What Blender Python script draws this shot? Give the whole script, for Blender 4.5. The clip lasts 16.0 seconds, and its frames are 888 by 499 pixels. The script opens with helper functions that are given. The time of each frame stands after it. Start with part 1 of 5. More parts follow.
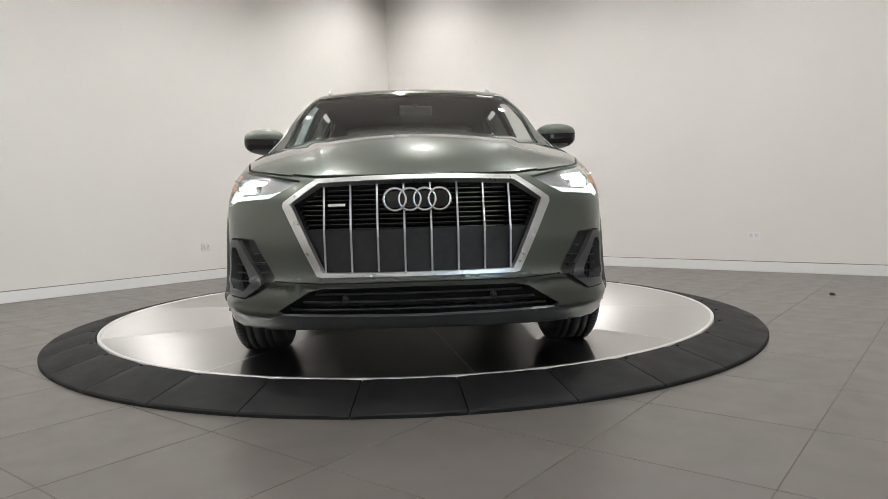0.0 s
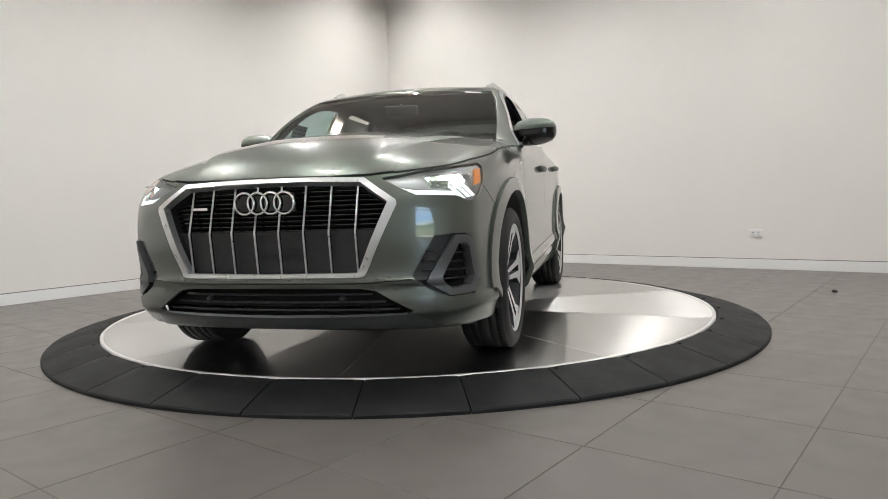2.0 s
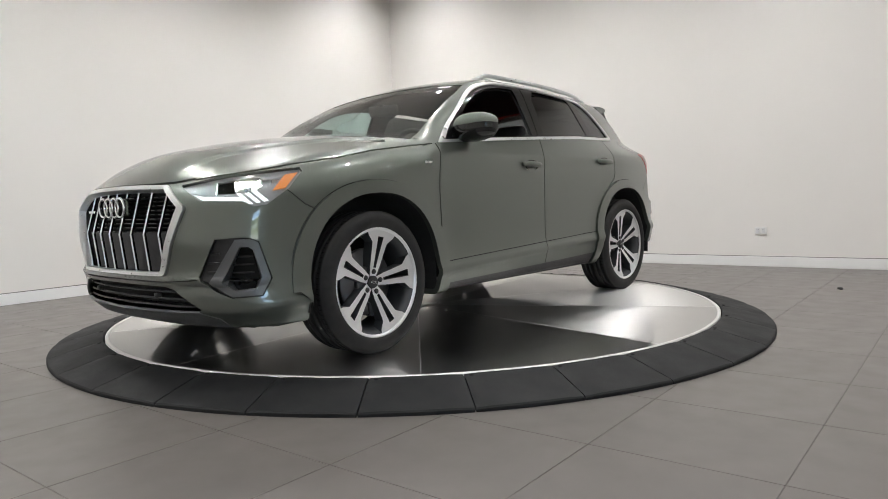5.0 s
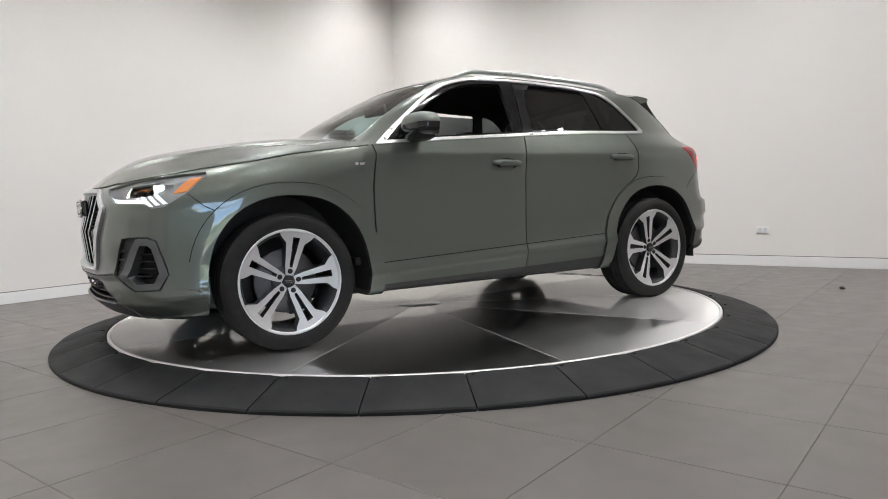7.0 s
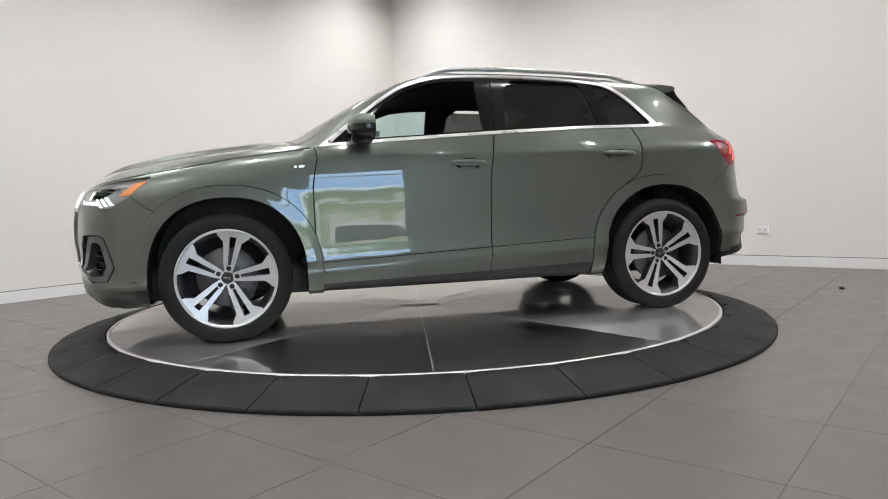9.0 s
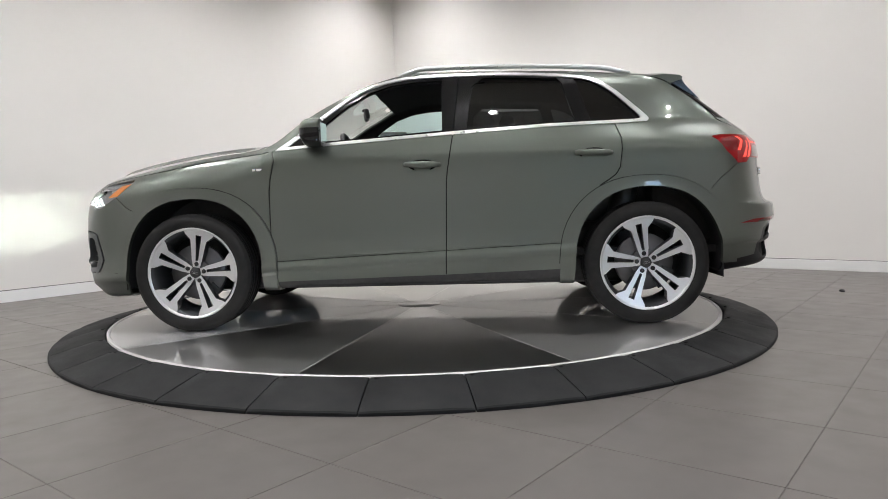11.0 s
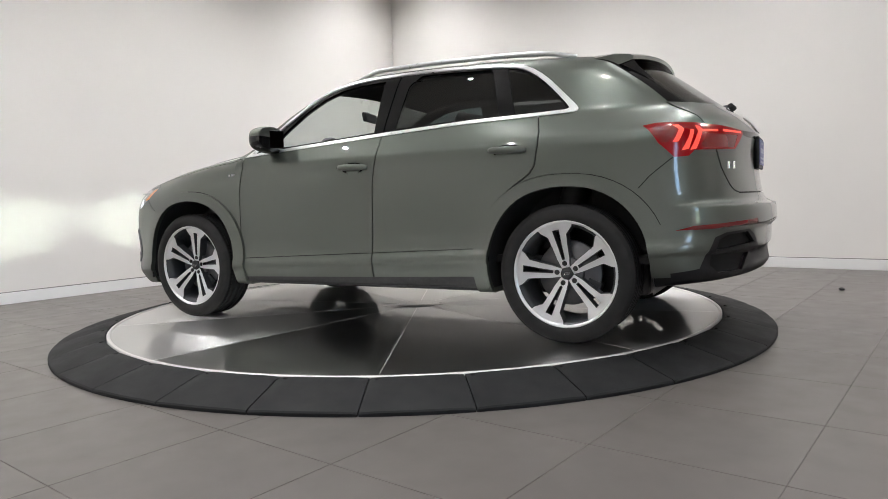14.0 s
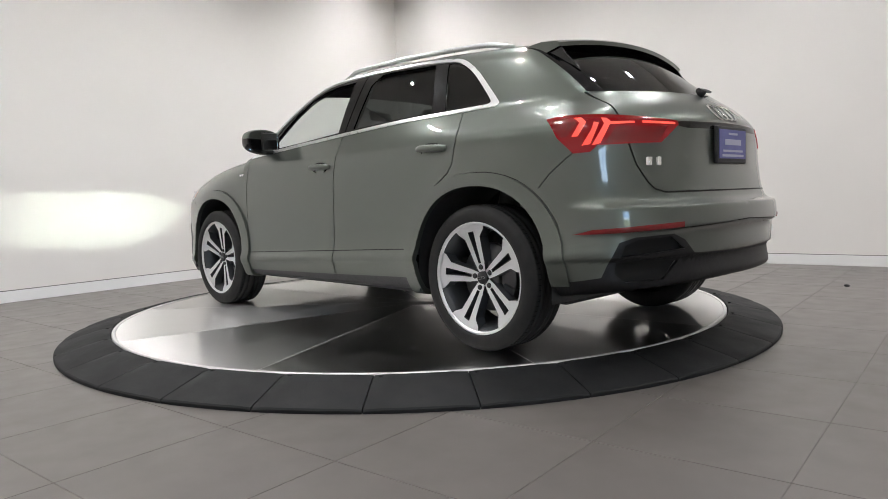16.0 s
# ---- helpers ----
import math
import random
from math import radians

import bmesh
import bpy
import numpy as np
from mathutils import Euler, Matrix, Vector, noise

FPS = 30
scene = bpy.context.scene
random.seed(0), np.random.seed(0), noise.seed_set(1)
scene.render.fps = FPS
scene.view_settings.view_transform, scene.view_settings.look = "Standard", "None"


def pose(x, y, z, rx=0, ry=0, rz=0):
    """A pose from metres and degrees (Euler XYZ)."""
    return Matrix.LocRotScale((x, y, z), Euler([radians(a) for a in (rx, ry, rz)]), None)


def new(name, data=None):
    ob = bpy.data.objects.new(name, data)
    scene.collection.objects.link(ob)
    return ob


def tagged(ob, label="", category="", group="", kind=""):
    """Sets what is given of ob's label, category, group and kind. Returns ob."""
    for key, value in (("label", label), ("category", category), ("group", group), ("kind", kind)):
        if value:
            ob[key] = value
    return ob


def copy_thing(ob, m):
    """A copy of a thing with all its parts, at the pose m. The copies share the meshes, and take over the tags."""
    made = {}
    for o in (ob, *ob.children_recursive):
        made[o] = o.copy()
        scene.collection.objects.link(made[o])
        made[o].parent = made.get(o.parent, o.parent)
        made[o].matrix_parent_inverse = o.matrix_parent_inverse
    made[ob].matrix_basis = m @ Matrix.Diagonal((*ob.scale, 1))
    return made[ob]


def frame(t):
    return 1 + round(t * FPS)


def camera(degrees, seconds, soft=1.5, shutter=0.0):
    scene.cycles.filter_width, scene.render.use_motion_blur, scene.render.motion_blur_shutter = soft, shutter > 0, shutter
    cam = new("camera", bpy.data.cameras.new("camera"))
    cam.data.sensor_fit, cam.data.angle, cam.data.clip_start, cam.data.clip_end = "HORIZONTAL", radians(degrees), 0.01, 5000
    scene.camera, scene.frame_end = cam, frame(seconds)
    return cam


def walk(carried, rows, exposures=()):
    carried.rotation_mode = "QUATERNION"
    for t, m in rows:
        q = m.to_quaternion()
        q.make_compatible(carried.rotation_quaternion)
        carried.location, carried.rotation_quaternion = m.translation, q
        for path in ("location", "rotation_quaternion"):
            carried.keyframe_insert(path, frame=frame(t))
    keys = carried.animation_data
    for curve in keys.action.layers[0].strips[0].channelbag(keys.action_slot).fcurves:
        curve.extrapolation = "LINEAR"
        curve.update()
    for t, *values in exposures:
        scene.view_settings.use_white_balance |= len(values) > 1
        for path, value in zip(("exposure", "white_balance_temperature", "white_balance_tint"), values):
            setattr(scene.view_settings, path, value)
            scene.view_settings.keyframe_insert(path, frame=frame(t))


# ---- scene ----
cam = camera(66.1, 16.0, soft=0.9)
EYE = (0.0, -4.9265, 0.8245)
# seconds, heading, tilt and lean of the hand-held camera, which stands in one place
AIM = [(0, -2.85, -3.93, -1.47), (0.5, -2.80, -3.94, -1.65), (1, -2.76, -3.97, -1.80), (1.5, -2.74, -3.98, -1.80), (2, -2.71, -3.98, -1.82),
       (2.5, -2.68, -3.97, -1.84), (3, -2.65, -3.97, -1.78), (3.5, -2.59, -3.99, -1.83), (4, -2.51, -4.02, -1.92), (5.2, -2.34, -4.14, -2.0),
       (6.5, -2.23, -4.23, -2.01), (7, -2.23, -4.19, -1.95), (7.5, -2.22, -4.22, -1.89), (8, -2.22, -4.28, -1.91), (8.5, -2.23, -4.24, -1.92),
       (9, -2.25, -4.21, -1.90), (10.2, -2.24, -4.16, -1.75), (11.5, -2.22, -4.13, -1.56), (12, -2.20, -4.14, -1.50), (12.5, -2.23, -4.06, -1.58),
       (13, -2.24, -4.00, -1.74), (13.5, -2.25, -4.09, -1.85), (14, -2.26, -4.13, -1.89), (14.5, -2.20, -4.10, -1.93), (15, -2.08, -4.10, -1.90),
       (15.5, -1.98, -4.20, -1.94), (16, -1.93, -4.35, -2.02)]
EXPOSURES = [(0.0, -0.36, 6500, 11), (2.0, -0.32, 6500, 11), (4.0, -0.26, 6450, 11), (7.0, -0.26, 6330, 13), (16.0, -0.26, 6330, 13)]
walk(cam, [(t, pose(*EYE, 90 + tilt, 0, head) @ pose(0, 0, 0, 0, 0, lean)) for t, head, tilt, lean in AIM], EXPOSURES)

# ---- the room's plan: u and v run along the walls and the tile joints, 49.5 degrees off the world's axes ----
TURN = radians(49.5)
WALL_U, WALL_V = 4.10, -3.85
BACK_U, BACK_V = -8.5, 8.75
CEILING = 4.25
PLAN = pose(0, 0, 0, 0, 0, 49.5)      # local x = u; local y = -v


def uv(u, v, z=0.0):
    return PLAN @ Vector((u, -v, z))


# ---- world and light ----
world = bpy.data.worlds.new("world")
scene.world = world
world.use_nodes = True
sky = world.node_tree.nodes.new("ShaderNodeTexSky")
sky.sky_type, sky.sun_disc, sky.sun_elevation, sky.sun_rotation = "NISHITA", False, radians(40), radians(200)
world.node_tree.links.new(sky.outputs[0], world.node_tree.nodes["Background"].inputs[0])
world.node_tree.nodes["Background"].inputs[1].default_value = 0.12

# downlights: u, v, watts; a row washes each white wall, a looser field hangs over the turntable and the viewer
LAMPS = [(3.15, -2.90, 36), (2.45, -2.20, 46), (2.55, -0.3, 62), (2.55, 1.8, 62), (2.55, 4.2, 62), (2.55, 6.7, 55),
         (0.4, -2.30, 62), (-1.8, -2.30, 62), (-4.1, -2.30, 62), (-6.6, -2.30, 95),
         (0.3, 0.0, 32), (-1.9, 0.0, 32), (0.3, 2.1, 32), (-1.9, 2.1, 24), (-4.1, 0.0, 26), (0.3, 4.4, 26), (-4.1, 2.1, 20), (-6.6, 1.0, 85), (-1.9, 4.4, 22), (-4.1, 4.4, 40), (-6.6, 4.4, 70), (-1.9, 6.9, 34), (-4.6, 6.9, 55), (-6.9, 6.9, 55)]
LAMP_COLOR = (1.0, 0.99, 0.965)
# ---- materials ----
def material(name, color, rough=0.5, metal=0.0, **more):
    m = bpy.data.materials.new(name)
    m.use_nodes = True
    b = m.node_tree.nodes["Principled BSDF"]
    b.inputs["Base Color"].default_value = (*color, 1)
    b.inputs["Roughness"].default_value = rough
    b.inputs["Metallic"].default_value = metal
    for key, value in more.items():
        b.inputs[key.replace("_", " ")].default_value = value
    return m


def node(m, kind, **values):
    n = m.node_tree.nodes.new("ShaderNode" + kind)
    for key, value in values.items():
        n.inputs[key.replace("_", " ")].default_value = value
    return n


def link(m, a, b):
    m.node_tree.links.new(a, b)


def mottle(m, scale, low, high, bump=0.0, detail=6.0, fine=0.0, target="Base Color", coords="Object"):
    """Blends two colours by a noise, and roughens the surface with it."""
    b = m.node_tree.nodes["Principled BSDF"]
    tc = node(m, "TexCoord")
    n = node(m, "TexNoise", Scale=scale, Detail=detail, Roughness=0.6)
    link(m, tc.outputs[coords], n.inputs["Vector"])
    ramp = node(m, "ValToRGB")
    ramp.color_ramp.elements[0].position, ramp.color_ramp.elements[1].position = 0.3, 0.7
    ramp.color_ramp.elements[0].color, ramp.color_ramp.elements[1].color = (*low, 1), (*high, 1)
    link(m, n.outputs[0], ramp.inputs[0])
    link(m, ramp.outputs[0], b.inputs[target])
    if bump:
        n2 = node(m, "TexNoise", Scale=fine or scale * 12, Detail=4.0)
        link(m, tc.outputs[coords], n2.inputs["Vector"])
        bp = node(m, "Bump", Strength=bump, Distance=0.002)
        link(m, n2.outputs[0], bp.inputs["Height"])
        link(m, bp.outputs[0], b.inputs["Normal"])
    return m


def rough_noise(m, scale, low, high):
    b = m.node_tree.nodes["Principled BSDF"]
    tc = node(m, "TexCoord")
    n = node(m, "TexNoise", Scale=scale, Detail=5.0)
    link(m, tc.outputs["Object"], n.inputs["Vector"])
    mr = node(m, "MapRange", To_Min=low, To_Max=high)
    mr.inputs[1].default_value, mr.inputs[2].default_value = 0.3, 0.7
    link(m, n.outputs[0], mr.inputs[0])
    link(m, mr.outputs[0], b.inputs["Roughness"])
    return m


def glass(name, tint, ior=1.5):
    """A thin pane: it lets light through, tinted, and mirrors by its angle."""
    m = bpy.data.materials.new(name)
    m.use_nodes = True
    t = m.node_tree
    t.nodes.remove(t.nodes["Principled BSDF"])
    clear, gloss, mix = node(m, "BsdfTransparent"), node(m, "BsdfGlossy"), node(m, "MixShader")
    clear.inputs[0].default_value = (*tint, 1)
    gloss.inputs["Roughness"].default_value = 0.01
    face = node(m, "LayerWeight", Blend=0.5)
    rise, scale = node(m, "Math"), node(m, "MapRange", To_Min=2 * ((ior - 1) / (ior + 1)) ** 2, To_Max=1.0)
    rise.operation = "POWER"
    rise.inputs[1].default_value = 4.5
    link(m, face.outputs["Facing"], rise.inputs[0])
    link(m, rise.outputs[0], scale.inputs[0])
    link(m, scale.outputs[0], mix.inputs[0])
    link(m, clear.outputs[0], mix.inputs[1])
    link(m, gloss.outputs[0], mix.inputs[2])
    link(m, mix.outputs[0], t.nodes["Material Output"].inputs[0])
    return m


def glow(name, color, strength):
    m = material(name, (0.02, 0.02, 0.02), 0.4)
    b = m.node_tree.nodes["Principled BSDF"]
    b.inputs["Emission Color"].default_value = (*color, 1)
    b.inputs["Emission Strength"].default_value = strength
    return m


M_PAINT = material("grey_green_metallic_paint", (0.111, 0.126, 0.109), 0.36, 0.74, Coat_Weight=1.0, Coat_Roughness=0.012, Coat_IOR=1.62)
mottle(M_PAINT, 900, (0.100, 0.114, 0.099), (0.122, 0.138, 0.120))
M_CHROME = rough_noise(material("satin_chrome_trim", (0.78, 0.79, 0.79), 0.15, 1.0), 30, 0.12, 0.2)
M_TRIM = rough_noise(material("bright_window_trim", (0.76, 0.77, 0.77), 0.3, 0.9), 30, 0.27, 0.35)
M_MIRROR = material("mirror_glass", (0.85, 0.87, 0.87), 0.02, 1.0)
M_ALU = rough_noise(material("matt_aluminium", (0.70, 0.71, 0.71), 0.3, 0.92), 60, 0.27, 0.33)
M_BLACK = mottle(material("black_plastic", (0.018, 0.018, 0.019), 0.5), 40, (0.014, 0.014, 0.015), (0.024, 0.024, 0.025), 0.15, fine=700)
M_SATIN = mottle(material("satin_black_plastic", (0.010, 0.010, 0.011), 0.46, 0.0, Specular_IOR_Level=0.3), 30, (0.007, 0.007, 0.008), (0.012, 0.012, 0.013), 0.08, fine=600)
M_GLOSS = rough_noise(material("gloss_black", (0.005, 0.005, 0.0055), 0.12), 25, 0.09, 0.17)
M_BOWL = rough_noise(material("lamp_bowl", (0.25, 0.255, 0.26), 0.3, 0.5), 12, 0.28, 0.36)
# near-black; paints shade in openings, joints and creases, and colours small dark parts
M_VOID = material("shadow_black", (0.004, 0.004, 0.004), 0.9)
M_SLATE = rough_noise(material("dark_grey_trim", (0.12, 0.125, 0.127), 0.36, 0.5), 50, 0.30, 0.42)
M_GLASS = glass("clear_glass", (0.80, 0.86, 0.83), 1.72)
M_TINT = glass("tinted_glass", (0.10, 0.11, 0.11), 1.55)
M_CYAN = glass("greenish_glass", (0.66, 0.86, 0.86), 1.5)
M_SHEET = material("printed_paper", (0.70, 0.74, 0.74), 0.7)
M_SHEETINK = material("grey_print", (0.42, 0.46, 0.47), 0.7)
M_LENS = glass("lamp_lens", (0.96, 0.97, 0.97), 1.3)
M_LINING = mottle(material("cabin_fabric", (0.016, 0.016, 0.017), 0.85), 25, (0.012, 0.012, 0.013), (0.022, 0.022, 0.023), 0.2, fine=500)
M_SEAT = mottle(material("black_leather", (0.02, 0.02, 0.021), 0.45), 20, (0.016, 0.016, 0.017), (0.028, 0.028, 0.029), 0.2, fine=300)
M_RUBBER = mottle(material("tyre_rubber", (0.011, 0.011, 0.011), 0.62, 0.0, Specular_IOR_Level=0.3), 14, (0.010, 0.010, 0.010), (0.018, 0.0175, 0.017), 0.2, fine=220)
M_RIM = rough_noise(material("machined_rim", (0.74, 0.75, 0.76), 0.36, 0.75), 12, 0.33, 0.39)
M_RIMDARK = rough_noise(material("dark_rim_paint", (0.045, 0.048, 0.052), 0.35, 0.3), 40, 0.3, 0.45)
M_BRAKE = rough_noise(material("brake_steel", (0.16, 0.16, 0.165), 0.42, 0.9), 80, 0.38, 0.5)
M_WHITE = glow("running_light", (0.92, 1.0, 0.97), 1.6)
M_BEAM = glow("headlight_source", (0.86, 1.0, 0.78), 56000.0)
M_BULB = glow("headlight_bowl", (0.93, 1.0, 0.90), 60.0)
M_AMBER = glow("amber_marker", (1.0, 0.33, 0.05), 0.75)
M_RED = material("red_lamp_lens", (0.06, 0.001, 0.002), 0.12, 0.0, Coat_Weight=0.2)
M_RED.node_tree.nodes["Principled BSDF"].inputs["Emission Color"].default_value = (1.0, 0.0, 0.008, 1)
M_RED.node_tree.nodes["Principled BSDF"].inputs["Emission Strength"].default_value = 0.17
M_REDGLOW = glow("tail_light_bar", (1.0, 0.075, 0.045), 1.5)
M_REFLECT = material("red_reflector", (0.20, 0.006, 0.008), 0.2, 0.0, Coat_Weight=1.0)
M_PLATE = mottle(material("violet_plate", (0.10, 0.11, 0.32), 0.4), 9, (0.075, 0.08, 0.26), (0.13, 0.14, 0.38))
M_INK = material("pale_print", (0.7, 0.7, 0.72), 0.5)
M_PRINT = material("faded_print", (0.42, 0.43, 0.55), 0.5)
M_SILVERPAINT = rough_noise(material("lamp_bowl_silver", (0.5, 0.51, 0.52), 0.3, 0.8), 30, 0.2, 0.35)

M_WALL = mottle(material("white_wall_paint", (0.78, 0.76, 0.73), 0.75), 0.5, (0.765, 0.745, 0.715), (0.80, 0.78, 0.75), 0.08, fine=160)
M_SKIRT = mottle(material("white_baseboard", (0.80, 0.80, 0.79), 0.45), 2, (0.78, 0.78, 0.77), (0.83, 0.83, 0.82))
M_JOINT = material("shadow_joint_grey", (0.20, 0.195, 0.19), 0.8)
M_CEIL = mottle(material("ceiling_paint", (0.72, 0.71, 0.69), 0.85), 0.7, (0.70, 0.69, 0.67), (0.74, 0.73, 0.71))
M_GROUT = mottle(material("tile_grout", (0.14, 0.128, 0.115), 0.85), 15, (0.12, 0.109, 0.1), (0.16, 0.146, 0.132))
M_TILE = mottle(material("grey_porcelain_tile", (0.125, 0.113, 0.104), 0.36), 2.2, (0.108, 0.0975, 0.090), (0.118, 0.1065, 0.098), 0.04, fine=260)
rough_noise(M_TILE, 6, 0.32, 0.40)
tint = node(M_TILE, "ObjectInfo")
hsv = node(M_TILE, "HueSaturation")
vary = node(M_TILE, "MapRange", To_Min=0.965, To_Max=1.035)
link(M_TILE, tint.outputs["Random"], vary.inputs[0])
link(M_TILE, vary.outputs[0], hsv.inputs["Value"])
tile_bsdf = M_TILE.node_tree.nodes["Principled BSDF"]
link(M_TILE, tile_bsdf.inputs["Base Color"].links[0].from_socket, hsv.inputs["Color"])
link(M_TILE, hsv.outputs[0], tile_bsdf.inputs["Base Color"])
M_RAMP = mottle(material("ramp_rubber", (0.011, 0.0115, 0.012), 0.6, 0.0, Specular_IOR_Level=0.17), 3, (0.0085, 0.009, 0.0095), (0.0145, 0.015, 0.0155), 0.25, fine=420)
rough_noise(M_RAMP, 5, 0.52, 0.68)

# brushed steel plates: the grain follows each plate's own direction
M_STEEL = material("brushed_steel", (0.72, 0.715, 0.70), 0.2, 1.0, Anisotropic=0.95)
rough_noise(M_STEEL, 4, 0.29, 0.31)
steel_bsdf = M_STEEL.node_tree.nodes["Principled BSDF"]
grain = node(M_STEEL, "VectorTransform")
grain.vector_type, grain.convert_from, grain.convert_to = "VECTOR", "OBJECT", "WORLD"
grain.inputs[0].default_value = (0, 1, 0)
link(M_STEEL, grain.outputs[0], steel_bsdf.inputs["Tangent"])
steel_tc = node(M_STEEL, "TexCoord")
steel_map = node(M_STEEL, "Mapping")
steel_map.inputs["Scale"].default_value = (1.5, 260, 1)
steel_noise = node(M_STEEL, "TexNoise", Scale=1.0, Detail=3.0)
steel_bump = node(M_STEEL, "Bump", Strength=0.05, Distance=0.001)
link(M_STEEL, steel_tc.outputs["Object"], steel_map.inputs[0])
link(M_STEEL, steel_map.outputs[0], steel_noise.inputs["Vector"])
link(M_STEEL, steel_noise.outputs[0], steel_bump.inputs["Height"])
link(M_STEEL, steel_bump.outputs[0], steel_bsdf.inputs["Normal"])
scuff = node(M_STEEL, "TexNoise", Scale=2.6, Detail=7.0, Roughness=0.7)
link(M_STEEL, steel_tc.outputs["Object"], scuff.inputs["Vector"])
scuff_ramp = node(M_STEEL, "ValToRGB")
scuff_ramp.color_ramp.elements[0].position, scuff_ramp.color_ramp.elements[1].position = 0.28, 0.72
scuff_ramp.color_ramp.elements[0].color, scuff_ramp.color_ramp.elements[1].color = (0.68, 0.675, 0.66, 1), (0.71, 0.705, 0.69, 1)
link(M_STEEL, scuff.outputs[0], scuff_ramp.inputs[0])
link(M_STEEL, scuff_ramp.outputs[0], steel_bsdf.inputs["Base Color"])
steel_sharp = node(M_STEEL, "BsdfGlossy", Roughness=0.05)
steel_mix = node(M_STEEL, "MixShader", Fac=0.6)
link(M_STEEL, scuff_ramp.outputs[0], steel_sharp.inputs["Color"])
link(M_STEEL, steel_sharp.outputs[0], steel_mix.inputs[1])
link(M_STEEL, steel_bsdf.outputs[0], steel_mix.inputs[2])
link(M_STEEL, steel_mix.outputs[0], M_STEEL.node_tree.nodes["Material Output"].inputs[0])
M_STEELRIM = rough_noise(material("steel_edging", (0.66, 0.65, 0.64), 0.45, 0.6), 20, 0.4, 0.5)
M_LAMPFACE = glow("downlight_face", (1.0, 0.95, 0.88), 25.0)
M_OUTSIDE = glow("daylight_view", (0.5, 0.7, 0.6), 14.0)
out_tc = node(M_OUTSIDE, "TexCoord")
out_noise = node(M_OUTSIDE, "TexNoise", Scale=1.1, Detail=9.0, Roughness=0.65)
out_sep = node(M_OUTSIDE, "SeparateXYZ")
out_add = node(M_OUTSIDE, "Math")
out_mul = node(M_OUTSIDE, "MapRange", To_Min=-0.12, To_Max=0.12)
out_fit = node(M_OUTSIDE, "MapRange", To_Min=0.0, To_Max=1.0)
out_fit.inputs[1].default_value, out_fit.inputs[2].default_value = -1.0, 9.0
link(M_OUTSIDE, out_tc.outputs["Object"], out_noise.inputs["Vector"])
link(M_OUTSIDE, out_tc.outputs["Object"], out_sep.inputs[0])
link(M_OUTSIDE, out_noise.outputs[0], out_mul.inputs[0])
link(M_OUTSIDE, out_sep.outputs[2], out_fit.inputs[0])
link(M_OUTSIDE, out_fit.outputs[0], out_add.inputs[0])
link(M_OUTSIDE, out_mul.outputs[0], out_add.inputs[1])
out_ramp = node(M_OUTSIDE, "ValToRGB")
for pos, col in ((0.10, (0.45, 0.45, 0.42)), (0.14, (0.24, 0.27, 0.15)), (0.18, (0.17, 0.20, 0.10)), (0.205, (0.42, 0.46, 0.42)), (0.24, (0.20, 0.24, 0.12)), (0.285, (0.10, 0.13, 0.07)), (0.32, (0.16, 0.22, 0.14)), (0.36, (0.75, 0.85, 0.9)), (0.40, (0.25, 0.45, 0.75))):
    e = out_ramp.color_ramp.elements.new(pos)
    e.color = (*col, 1)
out_ramp.color_ramp.elements[0].color = (0.7, 0.72, 0.7, 1)
out_ramp.color_ramp.elements[-1].color = (0.85, 0.95, 1.0, 1)
link(M_OUTSIDE, out_add.outputs[0], out_ramp.inputs[0])
link(M_OUTSIDE, out_ramp.outputs[0], M_OUTSIDE.node_tree.nodes["Principled BSDF"].inputs["Emission Color"])


# ---- mesh helpers ----
def part(name, bm, mat, parent=None, label="", smooth=None):
    """Links a bmesh as one mesh object, under a thing or a part."""
    me = bpy.data.meshes.new(name)
    bmesh.ops.recalc_face_normals(bm, faces=bm.faces)
    bm.to_mesh(me)
    bm.free()
    for m in (mat if isinstance(mat, (list, tuple)) else (mat,)):
        me.materials.append(m)
    if smooth is not None:
        me.shade_smooth()
        me.set_sharp_from_angle(angle=radians(smooth))
    ob = new(name, me)
    if parent is not None:
        ob.parent = parent
    return tagged(ob, label)


def again(ob, m, parent=None):
    """Another object on the same mesh."""
    o = new(ob.name.split(".")[0], ob.data)
    o.parent = parent if parent is not None else ob.parent
    o.matrix_basis = m
    if ob.get("label"):
        o["label"] = ob["label"]
    return o


def empty(name, m=None):
    ob = new(name)
    ob.empty_display_size = 0.2
    if m is not None:
        ob.matrix_basis = m
    return ob


def box(bm, a, b, bevel=0.0, m=None, segments=2):
    """A box from corner a to corner b."""
    c = [(p + q) / 2 for p, q in zip(a, b)]
    s = [abs(q - p) for p, q in zip(a, b)]
    made = bmesh.ops.create_cube(bm, size=1.0)["verts"]
    bmesh.ops.scale(bm, vec=s, verts=made)
    bmesh.ops.translate(bm, vec=c, verts=made)
    if bevel:
        edges = list({e for v in made for e in v.link_edges})
        out = bmesh.ops.bevel(bm, geom=edges, offset=bevel, segments=segments, affect="EDGES", profile=0.5)
        made = list({v for f in out["faces"] for v in f.verts} | {v for v in made if v.is_valid})
    if m is not None:
        bmesh.ops.transform(bm, matrix=m, verts=[v for v in made if v.is_valid])
    return bm


